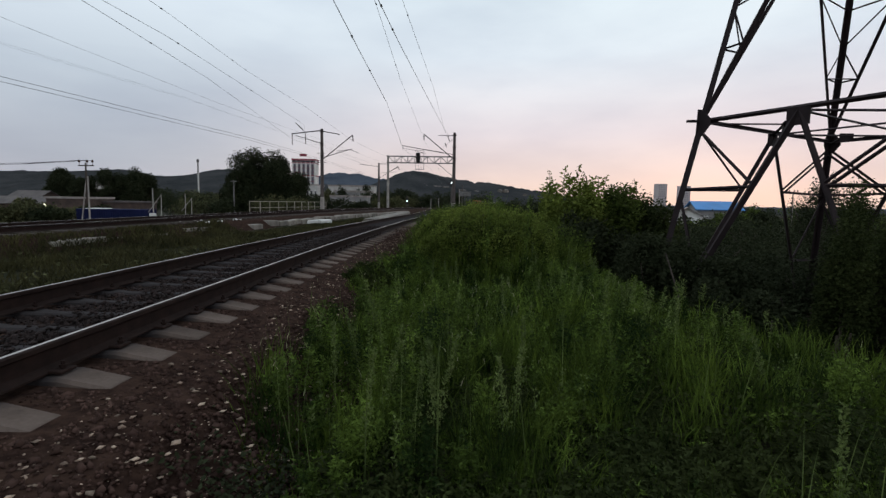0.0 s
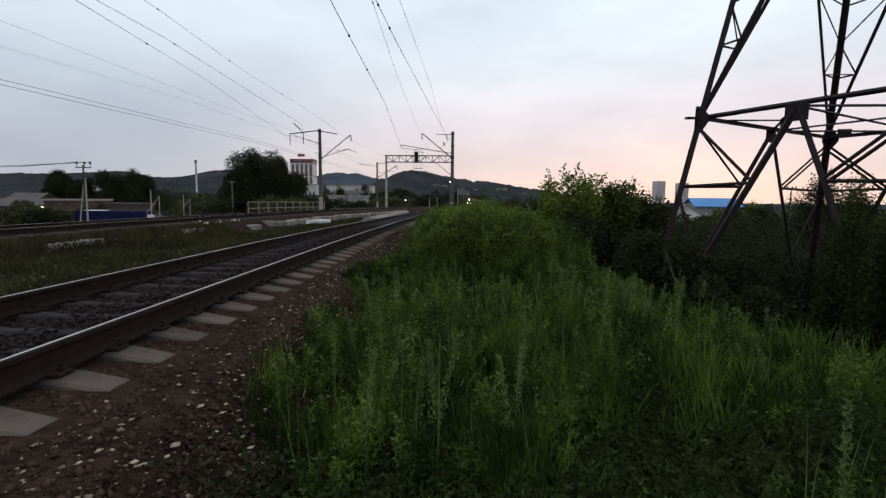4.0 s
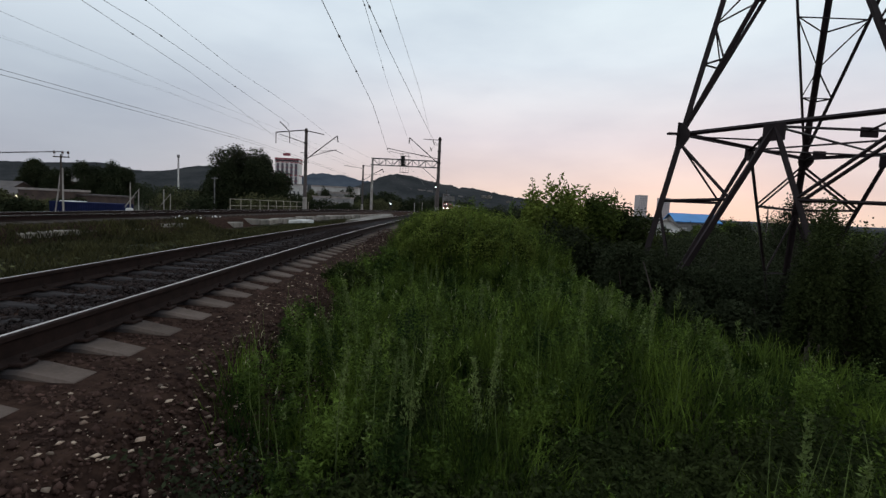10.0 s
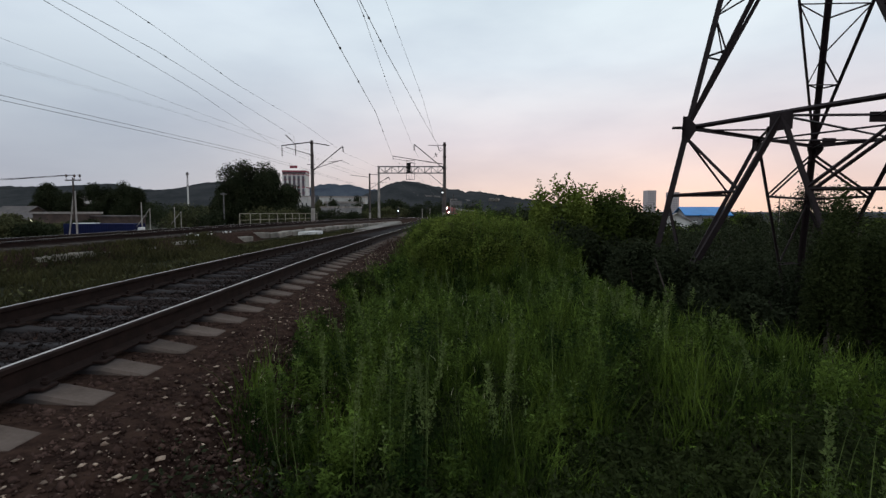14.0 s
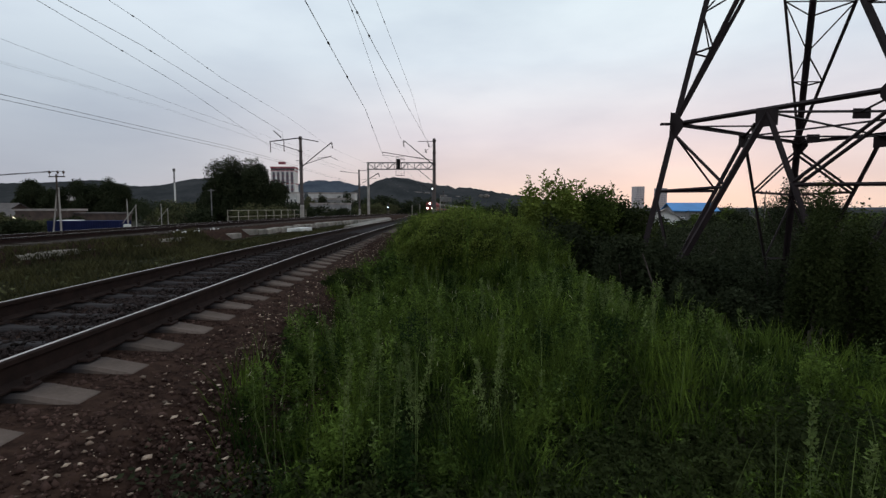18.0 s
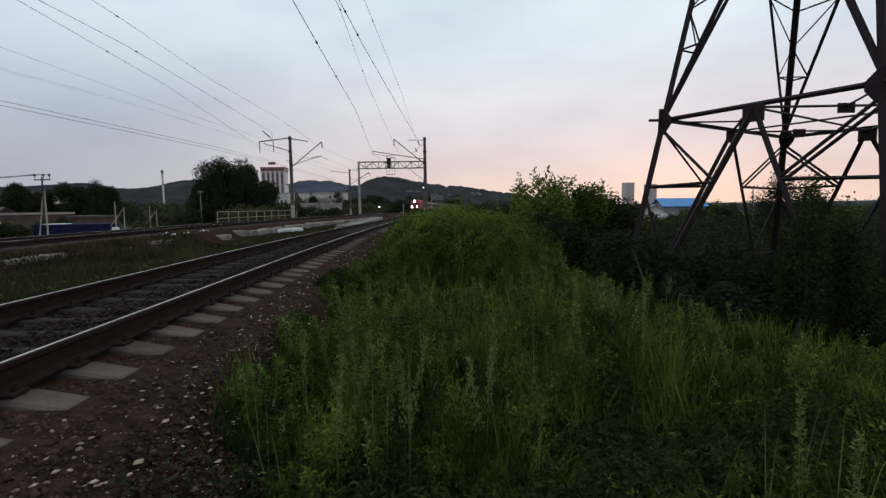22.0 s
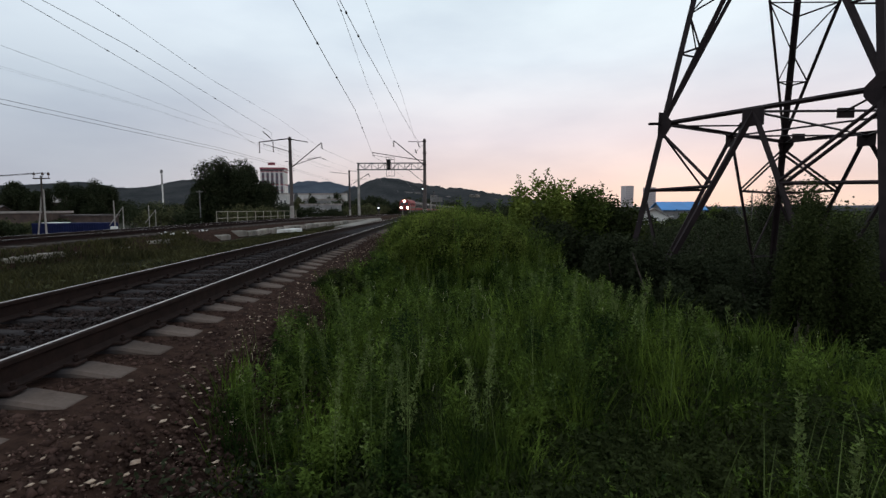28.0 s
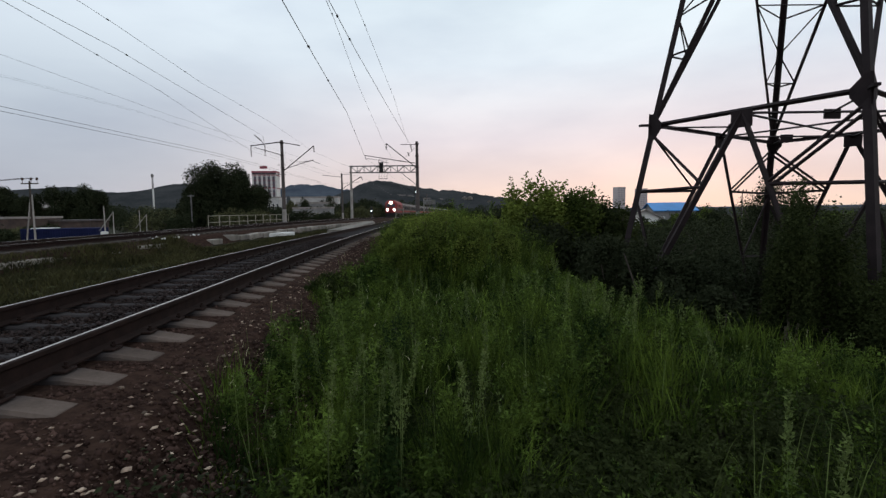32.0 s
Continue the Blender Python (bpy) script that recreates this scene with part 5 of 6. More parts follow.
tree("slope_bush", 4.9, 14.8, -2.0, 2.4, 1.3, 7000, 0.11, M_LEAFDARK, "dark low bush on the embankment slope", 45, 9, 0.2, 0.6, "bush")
# shade round the pylon foot is put into these bushes' dark leaf colours
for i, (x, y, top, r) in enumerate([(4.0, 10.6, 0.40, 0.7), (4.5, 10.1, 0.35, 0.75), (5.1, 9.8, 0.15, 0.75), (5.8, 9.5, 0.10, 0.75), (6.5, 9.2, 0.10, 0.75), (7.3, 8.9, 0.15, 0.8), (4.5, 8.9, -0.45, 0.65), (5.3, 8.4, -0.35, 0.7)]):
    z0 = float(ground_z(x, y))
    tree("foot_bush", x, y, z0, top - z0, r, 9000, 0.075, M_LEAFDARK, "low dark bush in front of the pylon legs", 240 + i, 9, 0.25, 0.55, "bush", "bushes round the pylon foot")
for i, (x, y, top, r) in enumerate([(6.35, 8.0, 1.2, 0.6), (5.75, 7.45, 0.95, 0.45), (6.2, 7.4, 1.0, 0.5), (7.2, 7.9, 0.55, 0.75), (8.1, 7.8, 0.4, 0.8), (4.7, 10.0, -0.35, 0.7), (6.6, 7.1, 0.1, 0.75), (7.3, 6.9, 0.2, 0.8), (6.3, 6.7, -0.7, 0.6), (8.4, 7.0, 0.4, 0.9), (6.1, 7.6, -0.1, 0.55)]):
    z0 = float(ground_z(x, y))
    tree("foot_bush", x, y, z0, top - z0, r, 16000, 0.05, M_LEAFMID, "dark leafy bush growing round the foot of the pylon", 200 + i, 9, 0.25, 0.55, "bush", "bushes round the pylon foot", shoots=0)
VALLEY = [(8.5, 21, 4.6, 2.2), (11.5, 23, 4.9, 2.4), (9.5, 18, 3.6, 1.8), (14, 22, 5.0, 2.4), (16.5, 25, 5.4, 2.8), (12.5, 19, 4.0, 2.0), (15, 18.5, 4.4, 2.2), (18.5, 22, 5.4, 2.6), (20.1, 28, 7.2, 2.0), (21.9, 28.4, 6.9, 2.0), (25, 29, 6.0, 3.0), (28, 27, 5.6, 3.0), (20, 19, 4.8, 2.4), (24, 22, 5.2, 2.8),
          (7.5, 15.5, 3.0, 1.5), (9.0, 13.5, 1.5, 1.2), (11.5, 12.5, 3.2, 1.6), (13.5, 14, 3.6, 1.8), (15.5, 12, 3.6, 1.9), (17, 15, 4.2, 2.2), (12, 9.5, 3.2, 1.6), (32, 33, 6, 3.4), (20, 34, 5.6, 3.2), (14, 32, 5.0, 3.0), (26, 38, 5.6, 3.4), (38, 40, 6.2, 3.6)]
# the valley's shade is put into the dark leaf of every bush
for i, (x, y, h, r) in enumerate(VALLEY):
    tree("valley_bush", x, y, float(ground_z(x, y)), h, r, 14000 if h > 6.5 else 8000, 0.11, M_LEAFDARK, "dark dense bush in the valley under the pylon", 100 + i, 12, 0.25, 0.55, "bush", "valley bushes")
VALLEYFAR = [(38.5, 76, 4.7, 3.0), (43, 80, 5.4, 2.6), (46.5, 82, 5.4, 2.6), (34, 72, 4.8, 3.0), (40.5, 78, 5.1, 2.2), (49.5, 84, 5.6, 2.4), (53, 90, 6.4, 2.6), (56, 92, 6.6, 2.6), (30, 62, 4.6, 3.6), (38, 66, 4.4, 3.6), (50, 70, 4.6, 4.0), (58, 76, 5.2, 4.2), (66, 84, 5.8, 4.4), (60, 100, 7, 5), (72, 100, 7, 5), (84, 104, 7, 5), (46, 56, 4.8, 3.8), (24, 52, 4.6, 3.6), (96, 110, 7.4, 6), (36, 110, 6, 4.5), (30, 95, 5.4, 4), (56, 120, 7, 5), (44, 130, 7.5, 5.5), (70, 130, 8, 6), (90, 135, 8, 6), (110, 140, 9, 7), (22, 70, 4.4, 3.4), (26, 80, 4.6, 3.4)]
for i, (x, y, h, r) in enumerate(VALLEYFAR):
    tree("valley_tree", x, y, float(ground_z(x, y)), h, r, 2400, 0.4, M_LEAFDARK if i % 2 else M_LEAF, "dark green tree in the valley among houses", 140 + i, 8, 0.25, 0.52, "tree", "valley trees")

# ---- verge vegetation ----


def verge_edge(y):
    return np.interp(y, [1, 2, 3, 4.5, 6, 9, 12, 18], [-0.95, -1.1, -1.3, -1.65, -1.7, -1.6, -1.55, -1.6]) + 0.10 * np.sin(y * 1.3) + 0.08 * np.sin(y * 3.1 + 1)


g = random.Random(77)
DIPS = tuple((g.uniform(-1.0, 3.6), g.uniform(3.0, 8.5), g.uniform(0.12, 0.26), g.uniform(0.14, 0.34)) for _ in range(34))


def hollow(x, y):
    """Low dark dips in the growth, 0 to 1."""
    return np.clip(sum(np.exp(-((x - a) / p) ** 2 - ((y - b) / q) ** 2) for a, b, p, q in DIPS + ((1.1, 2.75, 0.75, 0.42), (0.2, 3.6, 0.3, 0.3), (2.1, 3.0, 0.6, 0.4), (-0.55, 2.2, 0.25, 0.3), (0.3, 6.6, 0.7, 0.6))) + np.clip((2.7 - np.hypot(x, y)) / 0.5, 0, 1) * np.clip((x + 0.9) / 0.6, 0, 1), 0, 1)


def scatter(n, r0, r1, a0, a1, power=1.0):
    r = r0 + (r1 - r0) * rng.random(n) ** power
    a = np.radians(rng.uniform(a0, a1, n))
    return r * np.sin(a), r * np.cos(a), r


def patch(x, y, s=1.0):
    """Slow variation of growth over the verge, 0 to 1."""
    return 0.5 + 0.25 * np.sin(x * 2.1 * s + 1.3 * np.sin(y * 1.1 * s)) + 0.25 * np.sin(y * 1.7 * s + 2 + 1.1 * np.sin(x * 1.3 * s))


def lower(x, y):
    """Growth is shorter towards the lip of the slope and close by."""
    return np.clip(1.12 - 0.20 * np.clip(x - 0.6, 0, 3), 0.6, 1) * np.clip(0.55 + 0.12 * np.hypot(x, y), 0.6, 1) * (1 - 0.5 * np.exp(-((x - 0.5) / 1.2) ** 2 - ((y - 8.3) / 1.7) ** 2))


cx, cy, _ = scatter(4200, 0.9, 17, -40, 76, 1.25)
tuft = rng.integers(0, len(cx), 120000)
tall = rng.uniform(0.55, 1.3, len(cx))[tuft]
spread = rng.uniform(0.03, 0.12, len(cx))[tuft] * (1 + 0.06 * np.hypot(cx, cy)[tuft])
x, y = cx[tuft] + rng.normal(size=len(tuft)) * spread, cy[tuft] + rng.normal(size=len(tuft)) * spread
r = np.hypot(x, y)
thin = 1.1 * np.clip((0.50 - patch(x * 1.9 + 3, y * 1.7 + 1)) / 0.2, 0, 1)
keep = (rng.random(len(x)) > np.maximum(0.8 * thin, 0.8 * hollow(x, y))) & (x > verge_edge(y) + 0.12 * rng.random(len(x)) ** 2) & (x < 10) & ~((np.hypot(x, y) < 1.0))
x, y, r, tall = x[keep], y[keep], r[keep], tall[keep]
edge = np.clip((x - verge_edge(y)) / 0.8, 0.42, 1)
h = (0.30 + 0.34 * patch(x, y) + 0.24 * rng.random(len(x))) * edge * tall * (1 - 0.62 * hollow(x, y)) * (0.72 + 0.5 * patch(x * 1.9 + 3, y * 1.7 + 1)) * lower(x, y)
gr = blades("verge_grass", np.stack([x, y, ground_z(x, y) - 0.02], 1), h, 0.0042 + 0.0009 * r, h * rng.uniform(0.1, 0.6, len(x)), M_GRASS)
tagged(gr, "tall uncut green grass on the embankment verge", "grass", kind="stuff")

# the verge goes on behind
x, y = rng.uniform(-1.0, 9.0, 60000), rng.uniform(-14, 1.6, 60000)
keep = (np.hypot(x, y) > 1.15) & (x > verge_edge(y) + 0.1 * rng.random(len(x))) & ((y < 0.9) | (x > 2.5))
x, y = x[keep], y[keep]
h = 0.12 + 0.3 * patch(x, y) * rng.random(len(x))
gr = blades("low_grass", np.stack([x, y, ground_z(x, y) - 0.02], 1), h, np.full(len(x), 0.009), h * 0.5, M_GRASS)
tagged(gr, "low trodden grass on the embankment verge", "grass", kind="stuff")
x, y = rng.uniform(-1.55, -0.95, 1500), rng.uniform(2.2, 2.85, 1500)
keep = rng.random(1500) < np.clip((x + 1.6) / 0.5, 0.1, 1) * patch(x * 3, y * 3)
x, y = x[keep], y[keep]
low = leaves("creeping_weeds", np.stack([x, y, bed_z(x - near_x(y)) + 0.14 * rng.random(len(x))], 1), 0.04, M_LEAFDARK, slim=0.5)
tagged(low, "low creeping weeds spreading over the ballast edge", "weeds", kind="stuff")

# pale seed stalks standing above the grass
x, y, r = scatter(900, 1.2, 14, -38, 74, 1.2)
keep = (x > verge_edge(y) + 0.15) & (hollow(x, y) < 0.5)
x, y, r = x[keep], y[keep], r[keep]
n = len(x)
h = (0.66 + 0.30 * rng.random(n)) * lower(x, y)
gr = blades("seed_stalks", np.stack([x, y, ground_z(x, y)], 1), h, 0.004 + 0.0006 * r, h * rng.uniform(0.05, 0.25, n), M_SEED)
tagged(gr, "thin pale seed stalks above the grass", "grass", kind="stuff")

# mugwort-like plants: many leafy stems from one root, standing apart with dark gaps between them
px, py = [], []
for qx, qy, qr in zip(*scatter(5200, 1.9, 14, -38, 72, 1.0)):
    if qx > verge_edge(qy) + 0.16 and qx < 7 and hollow(qx, qy) < 0.45 and qr > (0 if qx < 0.2 else 2.9 if qx < 1.4 else 4.4):
        gap = 0.20 + 0.028 * qr
        if not px or min((qx - a_) ** 2 + (qy - b_) ** 2 for a_, b_ in zip(px, py)) > gap * gap:
            px.append(qx)
            py.append(qy)
px, py = np.array(px), np.array(py)
plant_h = rng.uniform(0.42, 0.92, len(px)) * lower(px, py) * np.clip(0.45 + (px - verge_edge(py)) / 1.2, 0.45, 1)
plant_r = rng.uniform(0.09, 0.20, len(px)) * (0.8 + 0.03 * np.hypot(px, py))
stems = 13
n = len(px) * stems
x, y, hh, pr = (np.repeat(q, stems) for q in (px, py, plant_h, plant_r))
a = rng.uniform(0, 6.283, n)
rr = rng.random(n) ** 0.5
hh = hh * (1.08 - 0.35 * rr) * rng.uniform(0.8, 1.12, n)
ox, oy = np.cos(a) * pr * rr, np.sin(a) * pr * rr
z0 = ground_z(x, y)
per = 62
f = rng.random((n, per)) ** 0.62
ang = rng.uniform(0, 6.283, (n, per))
rad = 0.010 + 0.070 * (1.04 - f) * rng.random((n, per))
way = 0.35 + 0.75 * f
pts = np.stack([x[:, None] + ox[:, None] * way + rad * np.cos(ang), y[:, None] + oy[:, None] * way + rad * np.sin(ang), z0[:, None] + hh[:, None] * (0.10 + 0.90 * f)], -1)
low = leaves("weed_leaves", pts.reshape(-1, 3), 0.039, M_WEED, droop=-0.45, slim=0.36, level=0.35)
tagged(low, "leafy upright weeds standing in clumps among the grass", "weeds", kind="stuff")
sel = rng.random(n) < 0.05
k = int(sel.sum())
sp = np.stack([np.repeat((x + ox * 1.1)[sel, None], 30, 1) + rng.normal(size=(k, 30)) * 0.010, np.repeat((y + oy * 1.1)[sel, None], 30, 1) + rng.normal(size=(k, 30)) * 0.010, (z0 + hh)[sel, None] + rng.uniform(-0.14, 0.14, (k, 30))], -1)
tagged(leaves("weed_spikes", sp.reshape(-1, 3), 0.026, M_SEED, droop=-0.9, slim=0.5), "pale green flower spikes on weeds", "weeds", kind="stuff")

# bits of dry straw and bent pale blades caught in the growth
x, y, r = scatter(700, 3.2, 12, -36, 66, 1.0)
keep = (x > verge_edge(y) + 0.1) & (x < 5) & ((x < 0.6) | (r > 5))
x, y, r = x[keep], y[keep], r[keep]
h = rng.uniform(0.03, 0.09, len(x))
st = blades("dry_straw", np.stack([x, y, ground_z(x, y) + rng.uniform(0.25, 0.7, len(x)) * lower(x, y)], 1), h, 0.0015 + 0.0007 * r, h * rng.uniform(0.2, 1.2, len(x)), M_STRAW)
tagged(st, "pale bits of dry straw caught in the weeds", "straw", kind="stuff")

# tall spires of wormwood, thick with small pale leaves towards the tip
x, y, r = scatter(130, 1.7, 13, -34, 66, 1.1)
keep = (x > verge_edge(y) + 0.55) & (x < 5) & (hollow(x, y) < 0.4)
x, y = x[keep], y[keep]
n = len(x)
x, y, n = np.append(x, [-0.54, -0.14, -0.17, 0.42]), np.append(y, [2.6, 2.6, 2.7, 3.3]), n + 4
hh = (0.82 + 0.24 * rng.random(n)) * lower(x, y)
hh[-4:] = (0.92, 0.98, 0.90, 0.95)
f = rng.random((n, 190)) ** 0.8
rad = (0.006 + 0.028 * (1 - f)) * rng.random((n, 190)) ** 0.5
ang = rng.uniform(0, 6.283, (n, 190))
lx, ly = rng.normal(size=(2, n, 1)) * 0.05
z0 = ground_z(x, y)
pts = np.stack([x[:, None] + rad * np.cos(ang) + lx * f, y[:, None] + rad * np.sin(ang) + ly * f, z0[:, None] + hh[:, None] * (0.45 + 0.55 * f)], -1)
tagged(leaves("wormwood_spires", pts.reshape(-1, 3), 0.024, M_SEED, droop=-1.0, slim=0.45), "tall pale green wormwood spires above the grass", "weeds", kind="stuff")
stem = blades("wormwood_stems", np.stack([x, y, z0], 1), hh, np.full(n, 0.008), np.full(n, 0.04), M_SEED)
tagged(stem, "thin pale stems of tall weeds", "weeds", kind="stuff")

# feathery plumes along the edge of the slope
x, y = rng.uniform(1.7, 3.3, 26), rng.uniform(3.4, 9.5, 26)
n, z0 = 26, ground_z(x, y)
hh = 0.45 + 0.35 * rng.random(n)
f = rng.random((n, 70))
ang = rng.uniform(0, 6.283, (n, 70))
rad = 0.035 * np.sin(np.pi * np.clip(f * 0.9 + 0.1, 0, 1)) * rng.random((n, 70)) ** 0.5
lx, ly = rng.normal(size=(2, n, 1)) * 0.09
pts = np.stack([x[:, None] + rad * np.cos(ang) + lx * (0.6 + 0.4 * f), y[:, None] + rad * np.sin(ang) + ly * (0.6 + 0.4 * f), z0[:, None] + hh[:, None] * (0.68 + 0.32 * f)], -1)
tagged(leaves("reed_plumes", pts.reshape(-1, 3), 0.04, M_SEED, droop=-1.2, slim=0.25), "feathery pale reed plumes on the slope edge", "reeds", kind="stuff")
stem = blades("reed_stems", np.stack([x + lx[:, 0] * 0.4, y + ly[:, 0] * 0.4, z0], 1), hh * 0.9, np.full(n, 0.01), np.full(n, 0.05), M_GRASS)
tagged(stem, "tall green reed stems", "reeds", kind="stuff")

# broad low leaves under the grass, the shade there put into their darker colour
x, y, r = scatter(40000, 1.0, 13, -40, 76, 1.4)
keep = (x > verge_edge(y) + 0.1) & (x < 8)
x, y = x[keep], y[keep]
pts = np.stack([x, y, ground_z(x, y) + rng.uniform(0.03, 0.34, len(x)) * (1 - 0.5 * hollow(x, y)) * patch(x * 0.8, y * 0.9) * np.clip((x - verge_edge(y)) / 0.6, 0.3, 1)], 1)
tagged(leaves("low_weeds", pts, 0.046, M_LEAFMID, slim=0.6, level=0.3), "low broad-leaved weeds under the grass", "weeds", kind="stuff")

# nettles close by, filling the foot of the verge
x, y, r = scatter(5200, 1.05, 5.4, -18, 76, 0.75)
keep = (x > verge_edge(y) + 0.25) & (rng.random(len(x)) < 0.4 + 0.6 * hollow(x, y))
x, y = x[keep], y[keep]
n, per = len(x), 34
hh = (0.12 + 0.36 * patch(x * 1.6, y * 1.6)) * rng.uniform(0.6, 1.25, n) * (0.75 + 0.35 * np.clip((x - 1.5) / 1.2, 0, 1))
f = rng.random((n, per)) ** 0.7
ang = rng.uniform(0, 6.283, (n, per))
rad = 0.012 + 0.085 * (1.1 - f) * rng.random((n, per))
ox, oy = rng.normal(size=(2, n, 1)) * 0.05
pts = np.stack([x[:, None] + ox * f + rad * np.cos(ang), y[:, None] + oy * f + rad * np.sin(ang), ground_z(x, y)[:, None] + hh[:, None] * f], -1)
# more plants take the shade-tinted leaf in hollows, painting them darker
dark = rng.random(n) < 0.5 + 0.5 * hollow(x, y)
tagged(leaves("nettles", pts[dark].reshape(-1, 3), 0.042, M_LEAFMID, droop=0.1, slim=0.42, level=0.3), "nettles in the foreground of the verge, shade put into their dark leaves", "weeds", kind="stuff")
tagged(leaves("young_weeds", pts[~dark].reshape(-1, 3), 0.038, M_WEED, droop=-0.3, slim=0.38, level=0.3), "young green weeds in the foreground of the verge", "weeds", kind="stuff")

# thicket of tall weeds at the edge of the track bed
MOUNDS = [(-0.9, 14.0, 1.35, 0.7), (2.5, 13.2, 1.3, 1.0), (0.2, 15.5, 1.6, 1.2), (-0.7, 17.5, 1.45, 0.9), (2.0, 15.0, 1.4, 1.2), (0.6, 18.5, 1.6, 1.4), (-0.6, 22, 1.6, 1.4), (1.6, 21, 1.7, 1.6), (-1.0, 9.0, 0.95, 0.6), (0.45, 7.6, 0.42, 0.7), (2.2, 8.6, 0.6, 0.7), (-0.9, 7.2, 0.5, 0.45), (-1.5, 7.8, 0.55, 0.4),
          (-0.8, 27, 1.6, 1.5), (1.2, 27, 1.7, 1.8), (-0.6, 33, 1.6, 1.6), (1.6, 34, 1.8, 2.0), (-0.3, 40, 1.7, 1.8), (2.4, 42, 1.9, 2.4)]
for i, (mx, my, mh, mrad) in enumerate(MOUNDS):
    z0 = float(ground_z(mx, my))
    t = thing("weed_thicket", "thicket of tall green weeds beside the track bed", "weeds", "weed thickets", at=pose(mx, my, z0))
    k = 2600 if my < 20 else 1300
    a, rr, ff = rng.uniform(0, 6.283, k), mrad * rng.random(k) ** 0.6, rng.random(k) ** 0.8
    top = mh * (1 - 0.45 * (rr / mrad) ** 2) * (0.82 + 0.18 * np.sin(a * 5 + rr * 9))
    fo = leaves("foliage", np.stack([rr * np.cos(a), rr * np.sin(a), top * (0.1 + 0.9 * ff)], 1), 0.085 if my < 20 else 0.13, (M_LEAFMID if mx < -1.2 else M_WEED if my < 9.5 else M_LEAF), t, droop=-0.1, slim=0.45, level=0.5)
    k = 700
    a, rr = rng.uniform(0, 6.283, k), mrad * rng.random(k) ** 0.5
    hb_ = mh * (1.05 - 0.5 * (rr / mrad) ** 2) * rng.uniform(0.6, 1.1, k)
    st = blades("grass", np.stack([rr * np.cos(a), rr * np.sin(a), np.zeros(k)], 1), hb_, np.full(k, 0.012 if my < 20 else 0.025), hb_ * 0.3, M_GRASS, t)
    tagged(fo, kind="stuff"), tagged(st, kind="stuff")

# rounded leafy shrubs on the verge: a dense cap coloured as lit, leaves round the stems coloured as shaded
CAPS = [(0.35, 10.6, 1.62, 1.0), (1.25, 11.3, 1.60, 0.95), (-0.35, 11.4, 1.50, 0.75), (0.5, 12.6, 1.68, 1.1), (-0.55, 10.3, 1.05, 0.42)]
for i, (mx, my, mh, mrad) in enumerate(CAPS):
    t = thing("verge_shrub", "rounded yellow-green shrub with a dense cap over stems and shade-dark leaves", "shrub", "verge shrubs", at=pose(mx, my, float(ground_z(mx, my))))
    g = random.Random(300 + i)
    for j in range(9):
        a = g.uniform(0, 6.28)
        q = mrad * g.uniform(0.3, 0.8)
        part("stem", Mesh().tube([(0, 0, -0.1), (q * 0.5 * math.cos(a), q * 0.5 * math.sin(a), mh * 0.45), (q * math.cos(a), q * math.sin(a), mh * 0.85)], [0.016, 0.011, 0.005], 5), M_BARK, t)
    k = 11000
    q, a = rng.random(k) ** 0.5, rng.uniform(0, 6.283, k)
    bumpy = 0.90 + 0.10 * np.sin(a * 5 + i) * np.sin(q * 7 + i) + 0.05 * np.sin(a * 13 + q * 11)
    dome = mh * bumpy * np.sqrt(np.clip(1 - 0.62 * q * q, 0, 1))
    depth = rng.random(k) ** 1.9 * mh * (0.22 + 0.16 * q)
    cap = leaves("leaf_cap", np.stack([mrad * q * np.cos(a), mrad * q * np.sin(a), dome - depth], 1), 0.060, M_LEAFLIT, t, droop=-0.1, slim=0.42, level=0.3)
    tagged(cap, kind="stuff")
    k = 900
    q, a = 1.05 * rng.random(k) ** 0.5, rng.uniform(0, 6.283, k)
    high = mh * rng.uniform(0.6, 1.17, k) * (1.02 - 0.35 * q * q)
    tagged(blades("grass", np.stack([mrad * q * np.cos(a), mrad * q * np.sin(a), np.zeros(k)], 1), high, np.full(k, 0.011), high * 0.22, M_GRASS, t), kind="stuff")
    # inner leaves take the darker copy, shade under the cap as colour
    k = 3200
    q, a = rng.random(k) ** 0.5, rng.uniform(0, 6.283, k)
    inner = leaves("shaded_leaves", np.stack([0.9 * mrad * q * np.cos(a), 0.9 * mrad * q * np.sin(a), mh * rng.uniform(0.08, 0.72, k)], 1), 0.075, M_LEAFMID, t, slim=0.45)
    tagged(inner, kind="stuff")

# two tall leafy weeds standing over the thicket
for mx, my, mh in ((0.48, 9.3, 1.86), (1.2, 9.1, 1.8), (0.75, 10.6, 1.75)):
    t = thing("tall_weed", "tall leafy weed with a pale flower head above the thicket", "weed", "tall weeds", at=pose(mx, my, float(ground_z(mx, my))))
    part("stem", Mesh().tube([(0, 0, -0.05), (0.02, 0, mh * 0.5), (0.05, 0.02, mh)], [0.012, 0.009, 0.004], 6), M_WEED, t)
    f = rng.random(90)
    a = rng.uniform(0, 6.283, 90)
    rr = 0.10 * (1.1 - f) * rng.random(90) + 0.01
    tagged(leaves("foliage", np.stack([0.05 * f + rr * np.cos(a), rr * np.sin(a), mh * (0.35 + 0.65 * f)], 1), 0.075, M_WEED, t, droop=-0.3, slim=0.4), kind="stuff")
    f = rng.random(40)
    tagged(leaves("flower_head", np.stack([0.05 + rng.normal(size=40) * 0.035, rng.normal(size=40) * 0.035, mh * (0.86 + 0.15 * f)], 1), 0.04, M_SEED, t, droop=-0.6, slim=0.5), kind="stuff")

